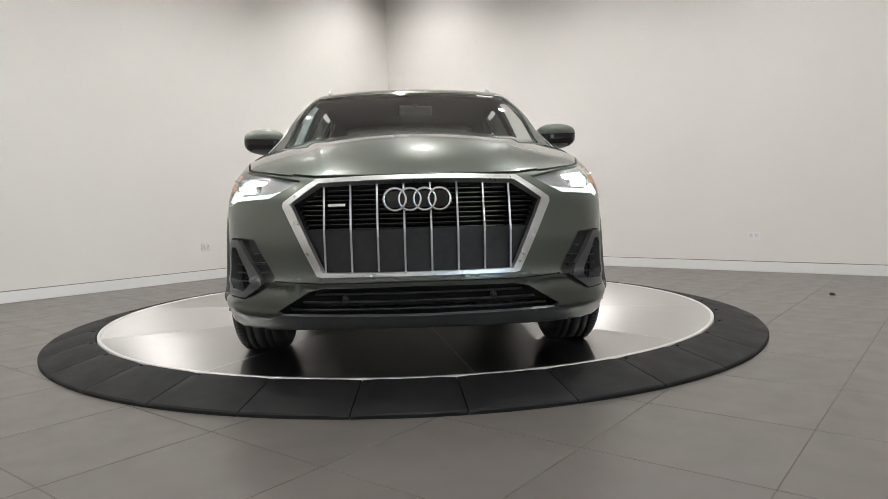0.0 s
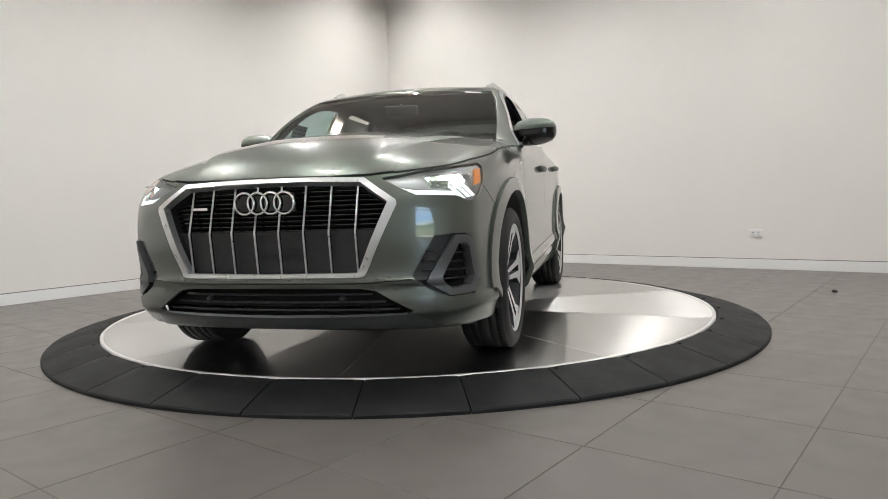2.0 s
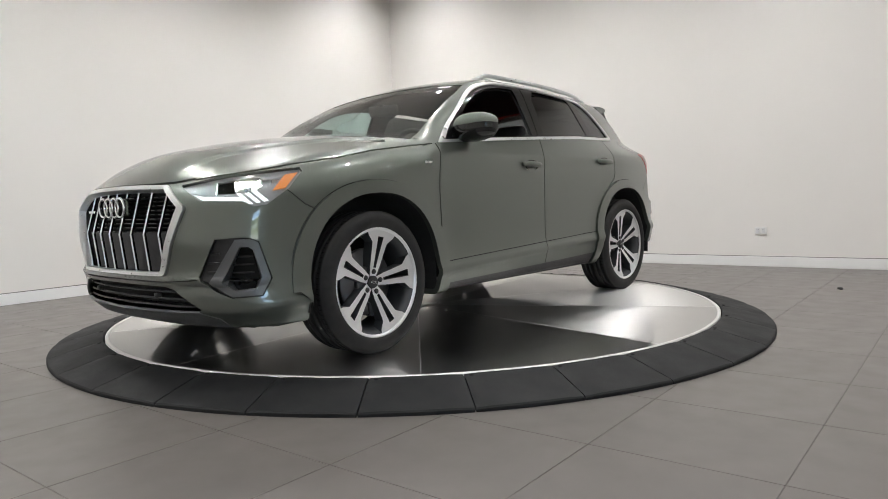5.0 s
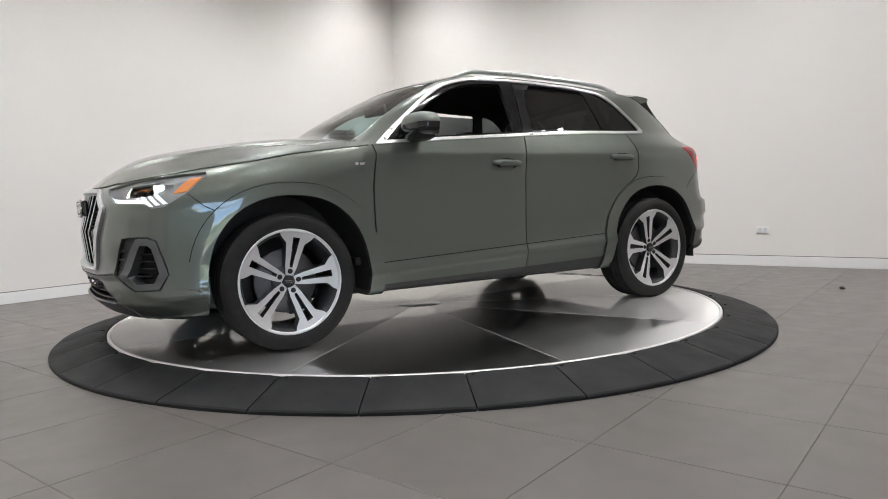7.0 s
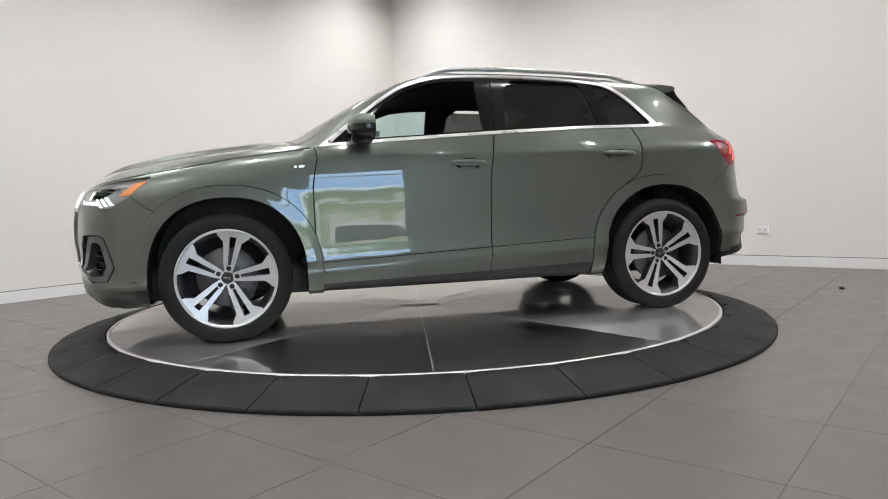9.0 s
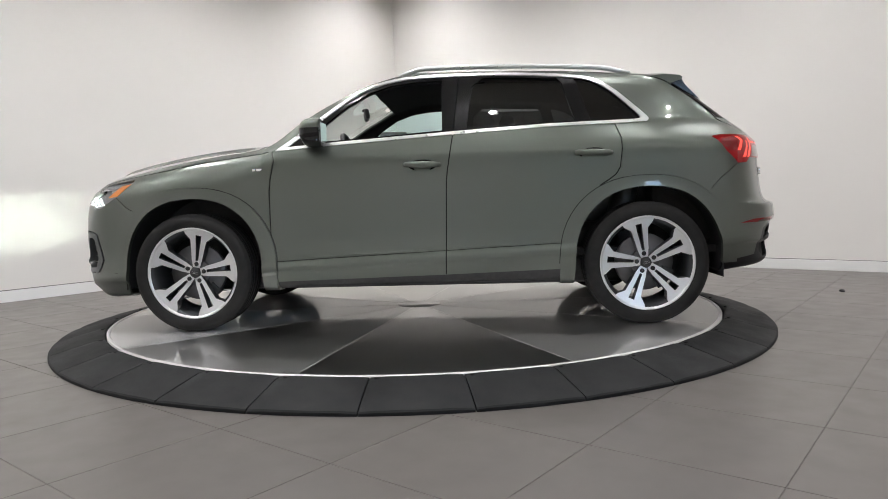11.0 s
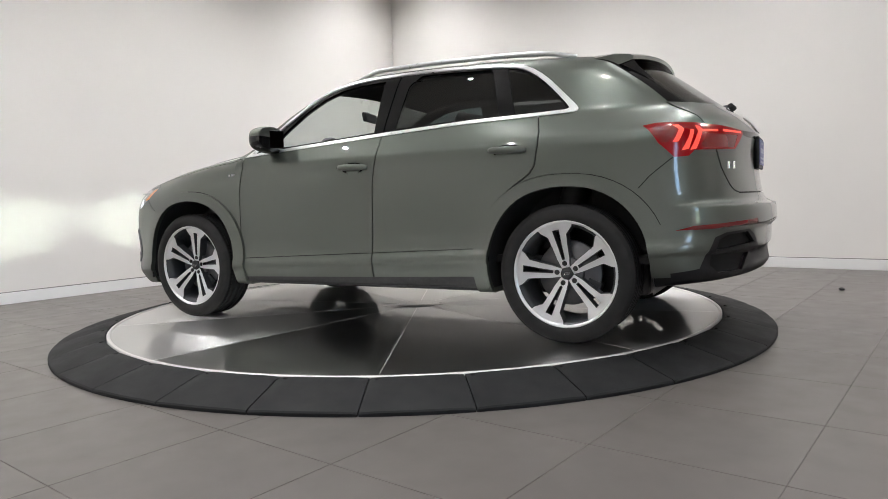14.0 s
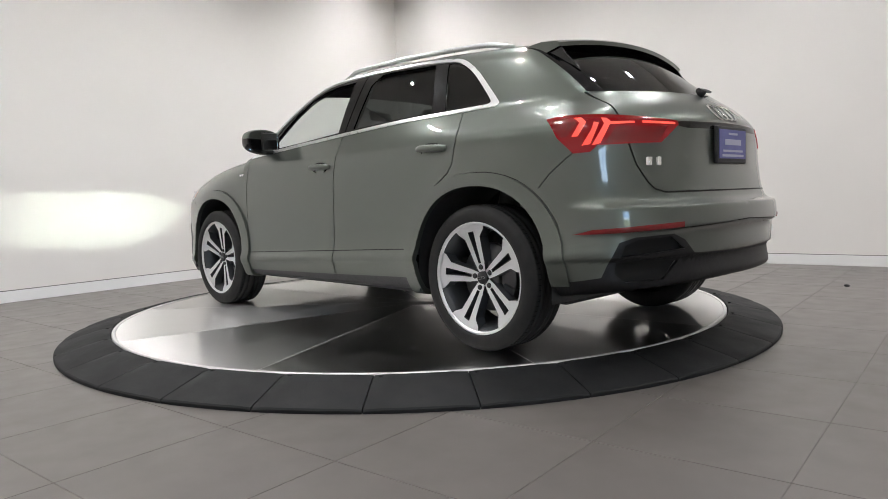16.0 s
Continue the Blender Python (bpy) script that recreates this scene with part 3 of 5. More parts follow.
class Shell:
    """The half body's skin, cut along outlines into regions that become panels, panes and lamps."""

    def __init__(self):
        q = body_grid()
        n, m = q.shape[:2]
        self.v = [tuple(p) for p in q.reshape(-1, 3)]
        self.f = []
        for i in range(n - 1):
            for j in range(m - 1):
                a, b, c, d = i * m + j, (i + 1) * m + j, (i + 1) * m + j + 1, i * m + j + 1
                self.f.append([a, b, c, d])
        self.tag = ["body"] * len(self.f)

    VIEWS = {"side": lambda p: (p[0], p[2]), "front": lambda p: (p[1], p[2]), "rear": lambda p: (p[1], p[2]), "top": lambda p: (p[0], p[1]),
             "front_corner": lambda p: (p[1] - p[0], p[2]), "rear_corner": lambda p: (p[1] + p[0], p[2])}
    WHERE = {"side": lambda c: c[1] > 0.45, "front": lambda c: c[0] > 1.5, "rear": lambda c: c[0] < -1.3, "top": lambda c: c[2] > 0.9,
             "front_corner": lambda c: c[0] > 1.4 and c[1] > 0.3, "rear_corner": lambda c: c[0] < -1.4, "any_side": None}

    def mid(self, face):
        n = len(face)
        return (sum(self.v[i][0] for i in face) / n, sum(self.v[i][1] for i in face) / n, sum(self.v[i][2] for i in face) / n)

    def region(self, name, view, outline, only=None, whole=False):
        """Cuts the skin along the outline, as seen in that view, and names what lies inside. only: tags that it may take."""
        to = Shell.VIEWS[view]
        where = (lambda c: True) if whole else Shell.WHERE[view]
        xs, ys = [p[0] for p in outline], [p[1] for p in outline]
        x0, x1, y0, y1 = min(xs), max(xs), min(ys), max(ys)
        near = []
        for k, face in enumerate(self.f):
            if only is not None and self.tag[k] not in only:
                continue
            pp = [to(self.v[i]) for i in face]
            if max(p[0] for p in pp) < x0 or min(p[0] for p in pp) > x1 or max(p[1] for p in pp) < y0 or min(p[1] for p in pp) > y1:
                continue
            if where(self.mid(face)):
                near.append(k)
        n = len(outline)
        for s in range(n):
            (ax, ay), (bx, by) = outline[s], outline[(s + 1) % n]
            dx, dy = bx - ax, by - ay
            ln = math.hypot(dx, dy)
            if ln < 1e-6:
                continue
            dx, dy = dx / ln, dy / ln
            made, extra = {}, []
            for k in near:
                face = self.f[k]
                pp = [to(self.v[i]) for i in face]
                dist = [(p[0] - ax) * -dy + (p[1] - ay) * dx for p in pp]
                if max(dist) < 1e-5 or min(dist) > -1e-5:
                    continue
                along = [(p[0] - ax) * dx + (p[1] - ay) * dy for p in pp]
                if max(along) < 0 or min(along) > ln:
                    continue
                left, right = [], []
                for i in range(len(face)):
                    j = (i + 1) % len(face)
                    va, vb, da, db = face[i], face[j], dist[i], dist[j]
                    if da >= -1e-5:
                        left.append(va)
                    if da <= 1e-5:
                        right.append(va)
                    if (da > 1e-5 and db < -1e-5) or (da < -1e-5 and db > 1e-5):
                        key = (min(va, vb), max(va, vb))
                        if key not in made:
                            w = da / (da - db)
                            p, q = self.v[va], self.v[vb]
                            made[key] = len(self.v)
                            self.v.append(tuple(p[t] + (q[t] - p[t]) * w for t in range(3)))
                        left.append(made[key]); right.append(made[key])
                if len(left) > 2 and len(right) > 2:
                    self.f[k] = left
                    self.f.append(right)
                    self.tag.append(self.tag[k])
                    extra.append(len(self.f) - 1)
            near += extra
        for k in near:
            x, y = to(self.mid(self.f[k]))
            inside = False
            for s in range(n):
                (ax, ay), (bx, by) = outline[s], outline[(s + 1) % n]
                if (ay > y) != (by > y) and x < (bx - ax) * (y - ay) / (by - ay) + ax:
                    inside = not inside
            if inside:
                self.tag[k] = name

    def seam(self, view, line, width=0.007, only=("body", "hood", "front_door", "rear_door", "tailgate", "sill", "window_frame", "front_bumper", "rear_bumper"), whole=False, name="gap"):
        """A narrow dark strip along a line: a joint, or the painted shade of a crease."""
        for a, b in zip(line, line[1:]):
            d = Vector((b[0] - a[0], b[1] - a[1]))
            if d.length < 1e-6:
                continue
            d.normalize()
            s = Vector((-d.y, d.x)) * width / 2
            e = d * width * 0.3
            self.region(name, view, [(a[0] + s.x - e.x, a[1] + s.y - e.y), (b[0] + s.x + e.x, b[1] + s.y + e.y), (b[0] - s.x + e.x, b[1] - s.y + e.y), (a[0] - s.x - e.x, a[1] - s.y - e.y)], only, whole)

    def finish(self):
        self.xyz = np.array(self.v)
        self.xyz[np.abs(self.xyz[:, 1]) < 1e-4, 1] = 0.0
        self.nrm = body_normal(self.xyz)
        flat = np.abs(self.xyz[:, 1]) < 1e-6
        self.nrm[flat, 1] = 0

    def mesh(self, names, mat, parent, name, lift=0.0, edge=0.014, side=1, label="", keep=None):
        """One panel: the named regions, lifted along the skin's normal, with its edges turned in. side: 1 left, -1 right, 0 both."""
        ids = [k for k, t in enumerate(self.tag) if t in names and (keep is None or keep(self.mid(self.f[k])))]
        if not ids:
            return None
        vs, fs, ns, welded = [], [], [], {}
        for sgn in ((1, -1) if side == 0 else (side,)):
            index, count = {}, {}
            for k in ids:
                face = []
                for i in self.f[k]:
                    if i not in index:
                        p, nn = self.xyz[i], self.nrm[i]
                        key = (round(p[0], 5), round(p[1] * sgn, 5), round(p[2], 5))
                        if key not in welded:
                            welded[key] = len(vs)
                            vs.append(((p + nn * lift) * (1, sgn, 1)).tolist())
                            ns.append((nn * (1, sgn, 1)).tolist())
                        index[i] = welded[key]
                    if not face or face[-1] != index[i]:
                        face.append(index[i])
                if len(face) > 2 and face[0] == face[-1]:
                    face.pop()
                if len(set(face)) < 3 or len(set(face)) != len(face):
                    continue
                fs.append(face if sgn < 0 else face[::-1])
        if edge:
            count = {}
            for face in fs:
                for a, b in zip(face, face[1:] + face[:1]):
                    count[(a, b)] = count.get((a, b), 0) + 1
            inner = {}
            for (a, b), c in list(count.items()):
                if (b, a) in count or (abs(vs[a][1]) < 1e-5 and abs(vs[b][1]) < 1e-5):
                    continue
                quad = []
                for i in (b, a):
                    quad.append(len(vs))
                    vs.append(vs[i]); ns.append(None)
                for i in (a, b):
                    if i not in inner:
                        inner[i] = len(vs)
                        vs.append([vs[i][t] - ns[i][t] * edge for t in range(3)]); ns.append(None)
                quad += [inner[a], inner[b]]
                # each edge strip has its own corners, so that it shades flat
                own = quad[:2]
                for i in (a, b):
                    own.append(len(vs)); vs.append(vs[inner[i]]); ns.append(None)
                fs.append(own)
                va, vb, vc = Vector(vs[own[0]]), Vector(vs[own[1]]), Vector(vs[own[2]])
                fn = (vb - va).cross(vc - vb)
                fn = fn.normalized() if fn.length > 1e-12 else Vector((0, 0, 1))
                for i in own:
                    ns[i] = tuple(fn)
        me = bpy.data.meshes.new(name)
        me.from_pydata(vs, [], fs)
        me.materials.append(mat)
        me.shade_smooth()
        me.normals_split_custom_set_from_vertices([n if n is not None else (0, 0, 1) for n in ns])
        ob = new(name, me)
        ob.parent = parent
        return tagged(ob, label)


def arch(cx, r, n=28, power=2.25, low=0.10, cz=0.36, squash=1.0):
    """An arch's outline in the side view, with straight legs below the hub."""
    pts = [(cx + r, low)]
    for k in range(n + 1):
        a = math.pi * k / n
        c, s = math.cos(a), math.sin(a)
        pts.append((cx + r * math.copysign(abs(c) ** (2 / power), c), cz + r * squash * abs(s) ** (2 / power)))
    return pts + [(cx - r, low)]


DLO = [(0.815, 1.064), (0.60, 1.232), (0.42, 1.366), (0.29, 1.444), (0.15, 1.487), (0.0, 1.507), (-0.36, 1.516), (-0.735, 1.500), (-1.0, 1.478), (-1.09, 1.452), (-1.19, 1.39),
       (-1.30, 1.285), (-1.378, 1.208), (-1.388, 1.187), (-1.362, 1.172), (-0.80, 1.158), (-0.23, 1.129), (0.39, 1.092)]
DLO_IN = [(0.745, 1.084), (0.585, 1.219), (0.408, 1.351), (0.28, 1.428), (0.145, 1.470), (0.0, 1.490), (-0.36, 1.499), (-0.735, 1.483), (-0.995, 1.461), (-1.075, 1.437), (-1.170, 1.377),
          (-1.275, 1.275), (-1.338, 1.207), (-1.335, 1.196), (-1.31, 1.190), (-0.80, 1.176), (-0.23, 1.147), (0.39, 1.110)]


def rounded(pts, keep=()):
    """Cuts the corners of an outline once, but for those kept."""
    out = []
    for i, p in enumerate(pts):
        a, c = pts[i - 1], pts[(i + 1) % len(pts)]
        if i in keep:
            out.append(p)
        else:
            out += [(p[0] + (a[0] - p[0]) * 0.25, p[1] + (a[1] - p[1]) * 0.25), (p[0] + (c[0] - p[0]) * 0.25, p[1] + (c[1] - p[1]) * 0.25)]
    return out


HOOD_LINE = [(2.20, 0.858), (2.127, 0.862), (2.074, 0.876), (2.0, 0.892), (1.84, 0.918), (1.74, 0.936), (1.477, 0.974), (1.267, 1.012), (1.018, 1.042), (0.86, 1.058)]


def cut_body():
    s = Shell()
    # hood: all that lies above its joint and before the windscreen
    s.region("hood", "side", [(2.4, 0.858)] + HOOD_LINE + [(0.80, 1.062), (0.80, 1.3), (2.4, 1.3)], ("body",), whole=True)
    screen = [(0.985, -0.02), (0.975, 0.3), (0.955, 0.55), (0.915, 0.755), (0.62, 0.712), (0.40, 0.665), (0.285, 0.622), (0.30, 0.4), (0.315, -0.02)]
    s.region("cowl", "top", [(1.02, -0.02), (1.01, 0.3), (0.985, 0.55), (0.945, 0.765), (0.60, 0.80), (0.2, 0.9), (0.2, -0.02)], ("hood",))
    s.region("body", "top", [(0.93, 0.745), (0.945, 0.765), (0.975, 0.775), (0.9, 1.0), (0.1, 1.0), (0.1, 0.64), (0.40, 0.67), (0.62, 0.715)], ("cowl",))
    s.region("windscreen", "top", screen, ("body", "hood", "cowl"))
    s.region("sticker", "top", [(0.335, 0.45), (0.335, 0.56), (0.308, 0.563), (0.308, 0.453)], ("windscreen",))
    s.region("rear_window", "rear", [(-0.02, 1.205), (0.30, 1.203), (0.60, 1.196), (0.645, 1.200), (0.625, 1.33), (0.60, 1.46), (0.45, 1.495), (-0.02, 1.51)], ("body",))
    s.region("window_fin", "rear", [(0.60, 1.190), (0.66, 1.190), (0.66, 1.30), (0.64, 1.48), (0.40, 1.53), (0.42, 1.497), (0.545, 1.472), (0.575, 1.44), (0.595, 1.33)], ("rear_window",))
    # tail
    s.region("tailgate", "rear", [(-0.02, 0.738), (0.54, 0.738), (0.585, 0.752), (0.615, 0.785), (0.655, 0.86), (0.70, 1.02), (0.665, 1.125), (0.645, 1.20), (0.60, 1.195), (-0.02, 1.204)], ("body",))
    s.seam("rear", [(-0.02, 0.738), (0.54, 0.738), (0.585, 0.752), (0.615, 0.785), (0.655, 0.86), (0.70, 1.02), (0.665, 1.125), (0.65, 1.195)])
    s.region("lower_rear", "rear_corner", [(-0.80, 0.1), (-0.80, 0.335), (-0.93, 0.36), (-1.157, 0.385), (-1.215, 0.47), (-1.262, 0.532), (-1.36, 0.552), (-1.617, 0.560), (-1.70, 0.53),
                                           (-1.774, 0.470), (-2.26, 0.452), (-2.5, 0.452), (-2.5, 0.1)], ("body",))
    s.region("upper_vent", "rear_corner", [(-1.30, 0.520), (-1.38, 0.540), (-1.60, 0.548), (-1.70, 0.492), (-1.37, 0.475), (-1.27, 0.468)], ("lower_rear",))
    s.region("lower_vent", "rear_corner", [(-1.245, 0.445), (-1.235, 0.400), (-1.30, 0.362), (-1.55, 0.362), (-1.66, 0.440), (-1.40, 0.452)], ("lower_rear",))
    s.region("rear_bumper", "rear", [(-0.02, 0.10), (1.0, 0.10), (1.0, 0.535), (0.90, 0.545), (0.87, 0.572), (0.50, 0.584), (-0.02, 0.60)], ("body",))
    s.region("reflector", "rear_corner", [(-0.997, 0.569), (-1.106, 0.590), (-1.40, 0.602), (-1.676, 0.611), (-1.677, 0.588), (-1.40, 0.580), (-1.154, 0.572)], ("body", "rear_bumper"))
    s.region("tail_lamp", "rear_corner", [(-0.885, 1.070), (-0.96, 1.080), (-1.192, 1.077), (-1.45, 1.066), (-1.696, 1.048), (-1.705, 1.032), (-1.57, 0.953), (-1.158, 0.945), (-1.114, 0.918),
                                          (-1.016, 0.914), (-0.931, 0.983)], ("body", "tailgate", "gap"))
    s.region("tail_bar", "rear_corner", [(-1.03, 1.066), (-1.075, 1.066), (-1.10, 1.045), (-1.045, 0.985), (-1.01, 0.985), (-1.06, 1.043)], ("tail_lamp",))
    s.region("tail_bar", "rear_corner", [(-1.145, 1.045), (-1.175, 1.040), (-1.115, 0.950), (-1.065, 0.945), (-1.125, 1.01)], ("tail_lamp",))
    s.region("tail_bar", "rear_corner", [(-1.19, 1.062), (-1.225, 1.060), (-1.25, 1.045), (-1.40, 1.046), (-1.40, 1.036), (-1.24, 1.032), (-1.175, 0.952), (-1.125, 0.945), (-1.205, 1.035)], ("tail_lamp",))
    s.region("tail_bar", "rear_corner", [(-1.45, 1.048), (-1.68, 1.042), (-1.68, 1.032), (-1.45, 1.036)], ("tail_lamp",))
    s.region("tail_dark", "rear_corner", [(-1.28, 1.024), (-1.62, 1.022), (-1.555, 0.960), (-1.20, 0.953)], ("tail_lamp",))
    s.region("tail_dark", "rear_corner", [(-0.925, 1.060), (-1.02, 1.066), (-1.045, 1.040), (-0.985, 0.985), (-0.945, 0.985), (-0.91, 1.03)], ("tail_lamp",))
    s.region("tail_strip", "rear", [(-0.02, 1.052), (0.42, 1.047), (0.42, 1.025), (0.36, 1.018), (-0.02, 1.022)], ("tailgate",))
    # nose
    s.region("grille_frame", "front", [(-0.02, 0.860), (0.20, 0.858), (0.415, 0.850), (0.548, 0.762), (0.552, 0.745), (0.418, 0.456), (0.40, 0.450), (-0.02, 0.450)], ("body", "hood"))
    s.region("grille", "front", [(-0.02, 0.842), (0.20, 0.840), (0.402, 0.833), (0.516, 0.756), (0.391, 0.470), (-0.02, 0.468)], ("grille_frame",))
    s.region("low_intake", "front", [(-0.02, 0.408), (0.40, 0.404), (0.46, 0.392), (0.60, 0.305), (0.58, 0.290), (-0.02, 0.282)], ("body",))
    s.region("front_lip", "front", [(-0.02, 0.282), (0.58, 0.290), (0.655, 0.262), (0.68, 0.12), (-0.02, 0.12)], ("body",))
    s.region("side_intake", "front_corner", [(-1.40, 0.612), (-1.27, 0.619), (-1.19, 0.617), (-1.135, 0.600), (-1.068, 0.436), (-1.125, 0.360), (-1.31, 0.356), (-1.41, 0.385), (-1.51, 0.430), (-1.52, 0.452)], ("body",))
    s.region("intake_frame", "front_corner", [(-1.272, 0.610), (-1.185, 0.610), (-1.140, 0.596), (-1.077, 0.436), (-1.13, 0.366), (-1.309, 0.362), (-1.448, 0.424)], ("side_intake",))
    s.region("intake_hole", "front_corner", [(-1.247, 0.577), (-1.195, 0.577), (-1.170, 0.562), (-1.129, 0.441), (-1.165, 0.396), (-1.291, 0.390), (-1.363, 0.427)], ("intake_frame",))
    lamp = [(-1.63, 0.853), (-1.36, 0.888), (-1.10, 0.908), (-0.905, 0.922), (-0.885, 0.905), (-0.957, 0.826), (-1.08, 0.757), (-1.155, 0.750), (-1.222, 0.772), (-1.485, 0.780), (-1.565, 0.815)]
    s.region("lamp", "front_corner", lamp, ("body", "hood"))
    s.region("amber", "front_corner", [(-1.045, 0.822), (-0.985, 0.892), (-0.912, 0.902), (-0.972, 0.832)], ("lamp",))
    s.region("day_light", "front_corner", [(-1.555, 0.815), (-1.48, 0.787), (-1.225, 0.779), (-1.20, 0.772), (-1.20, 0.787), (-1.225, 0.795), (-1.475, 0.803)], ("lamp",))
    s.region("beam_opening", "front_corner", [(-1.395, 0.812), (-1.395, 0.868), (-1.295, 0.876), (-1.13, 0.886), (-1.105, 0.850), (-1.15, 0.826), (-1.20, 0.812)], ("lamp",))
    for k in range(3):
        x = -1.185 + 0.046 * k
        s.region("day_light", "front_corner", [(x, 0.764 + 0.004 * k), (x + 0.026, 0.764 + 0.006 * k), (x - 0.05, 0.812 + 0.006 * k), (x - 0.076, 0.812 + 0.004 * k)], ("lamp",))
    # wheel openings and their mouldings
    for cx in (1.325, -1.345):
        s.region("arch_trim", "side", arch(cx, 0.505, squash=0.985), ("body", "rear_bumper", "lower_rear", "front_lip"))
        s.region("opening", "side", arch(cx, 0.420, squash=1.04), None)
    s.region("lower_rear", "side", [(-1.70, 0.1), (-1.70, 0.345), (-1.80, 0.350), (-1.95, 0.356), (-1.95, 0.1)], ("arch_trim",))
    s.region("body", "side", [(2.4, 0.1), (1.9, 0.1), (1.73, 0.1), (1.73, 0.30), (1.8, 0.36), (2.4, 0.36)], ("arch_trim",))
    # side glass
    s.region("window_trim", "side", rounded(DLO, (0, 15, 16, 17)), ("body", "hood"))
    s.region("window_frame", "side", rounded(DLO_IN, (0, 15, 16, 17)), ("window_trim",))
    s.region("open_window", "side", [(0.66, 1.108), (0.548, 1.205), (0.395, 1.330), (0.27, 1.408), (0.14, 1.450), (0.0, 1.468), (-0.17, 1.474), (-0.172, 1.158), (0.2, 1.132)], ("window_frame",))
    s.region("rear_pane", "side", [(-0.315, 1.168), (-0.350, 1.42), (-0.375, 1.448), (-0.43, 1.452), (-0.885, 1.440), (-0.955, 1.192)], ("window_frame",))
    s.region("open_window", "side", [(-0.385, 1.452), (-0.42, 1.482), (-0.50, 1.484), (-0.86, 1.466), (-0.882, 1.440), (-0.43, 1.452)], ("window_frame",))
    s.region("quarter_pane", "side", [(-1.045, 1.192), (-0.965, 1.455), (-0.995, 1.456), (-1.070, 1.432), (-1.163, 1.372), (-1.268, 1.271), (-1.325, 1.208), (-1.305, 1.197)], ("window_frame",))
    # doors, sills and joints, and dark lines that paint the shade of creases
    belt = [(-0.23, 1.129), (0.39, 1.092), (0.815, 1.064)]
    s.region("front_door", "side", [(0.838, 1.062), (0.823, 1.005), (0.854, 0.823), (0.852, 0.52), (0.84, 0.292), (-0.178, 0.312), (-0.186, 0.60), (-0.193, 0.858), (-0.234, 1.125)] + belt, ("body", "hood"))
    s.region("rear_door", "side", [(-0.234, 1.125), (-0.193, 0.858), (-0.186, 0.60), (-0.178, 0.312), (-0.864, 0.33), (-0.864, 0.48), (-0.915, 0.64), (-1.045, 0.79), (-1.13, 0.845), (-1.192, 0.90),
                                 (-1.207, 1.05), (-1.181, 1.165), (-0.80, 1.158)], ("body", "arch_trim"))
    for cx in (1.325, -1.345):
        s.region("arch_trim", "side", arch(cx, 0.505, squash=0.985), ("rear_door",))
    s.region("sill", "side", [(0.835, 0.292), (-0.178, 0.312), (-0.85, 0.33), (-0.85, 0.12), (0.835, 0.12)], ("body", "front_door", "rear_door"), whole=True)
    s.seam("side", [(0.836, 1.060), (0.823, 1.005), (0.845, 0.90), (0.854, 0.823), (0.853, 0.66), (0.852, 0.52), (0.84, 0.29)])
    s.seam("side", [(-0.275, 1.50), (-0.238, 1.15), (-0.228, 1.09), (-0.200, 0.92), (-0.193, 0.858), (-0.186, 0.60), (-0.178, 0.312)])
    s.seam("side", [(-1.180, 1.168), (-1.205, 1.08), (-1.207, 1.02), (-1.192, 0.91), (-1.165, 0.868), (-1.13, 0.842), (-1.075, 0.808)])
    for cx in (1.325, -1.345):
        line = [p for p in arch(cx, 0.509, squash=0.985) if p[1] > (0.37 if cx > 0 else 0.5) or abs(p[0]) < 1.0][1:-1]
        s.seam("side", line, 0.004, ("body", "front_door", "rear_door", "rear_bumper"))
    s.seam("side", HOOD_LINE[2:], 0.0055, ("body", "hood"), whole=False)
    s.seam("front", [(-0.02, 0.868), (0.22, 0.866), (0.42, 0.868), (0.52, 0.880)], 0.010, ("body", "hood"))
    # no joint here: this dark line paints the shade along the door crease
    s.seam("side", [(0.845, 0.4125), (0.0, 0.4475), (-0.85, 0.4825)], 0.0045, ("front_door", "rear_door", "body"))
    s.seam("side", [(-1.865, 0.915), (-1.76, 0.83), (-1.71, 0.775)], 0.0045)
    s.seam("side", [(1.81, 0.818), (1.74, 0.755), (1.68, 0.725)], 0.0045)
    # likewise the front bumper's crease, its shade drawn as a dark line
    s.seam("front", [(-0.02, 0.428), (0.42, 0.426), (0.60, 0.436)], 0.005)
    s.seam("rear", [(-0.02, 0.602), (0.50, 0.5845), (0.80, 0.578)], 0.005)
    s.finish()
    return s


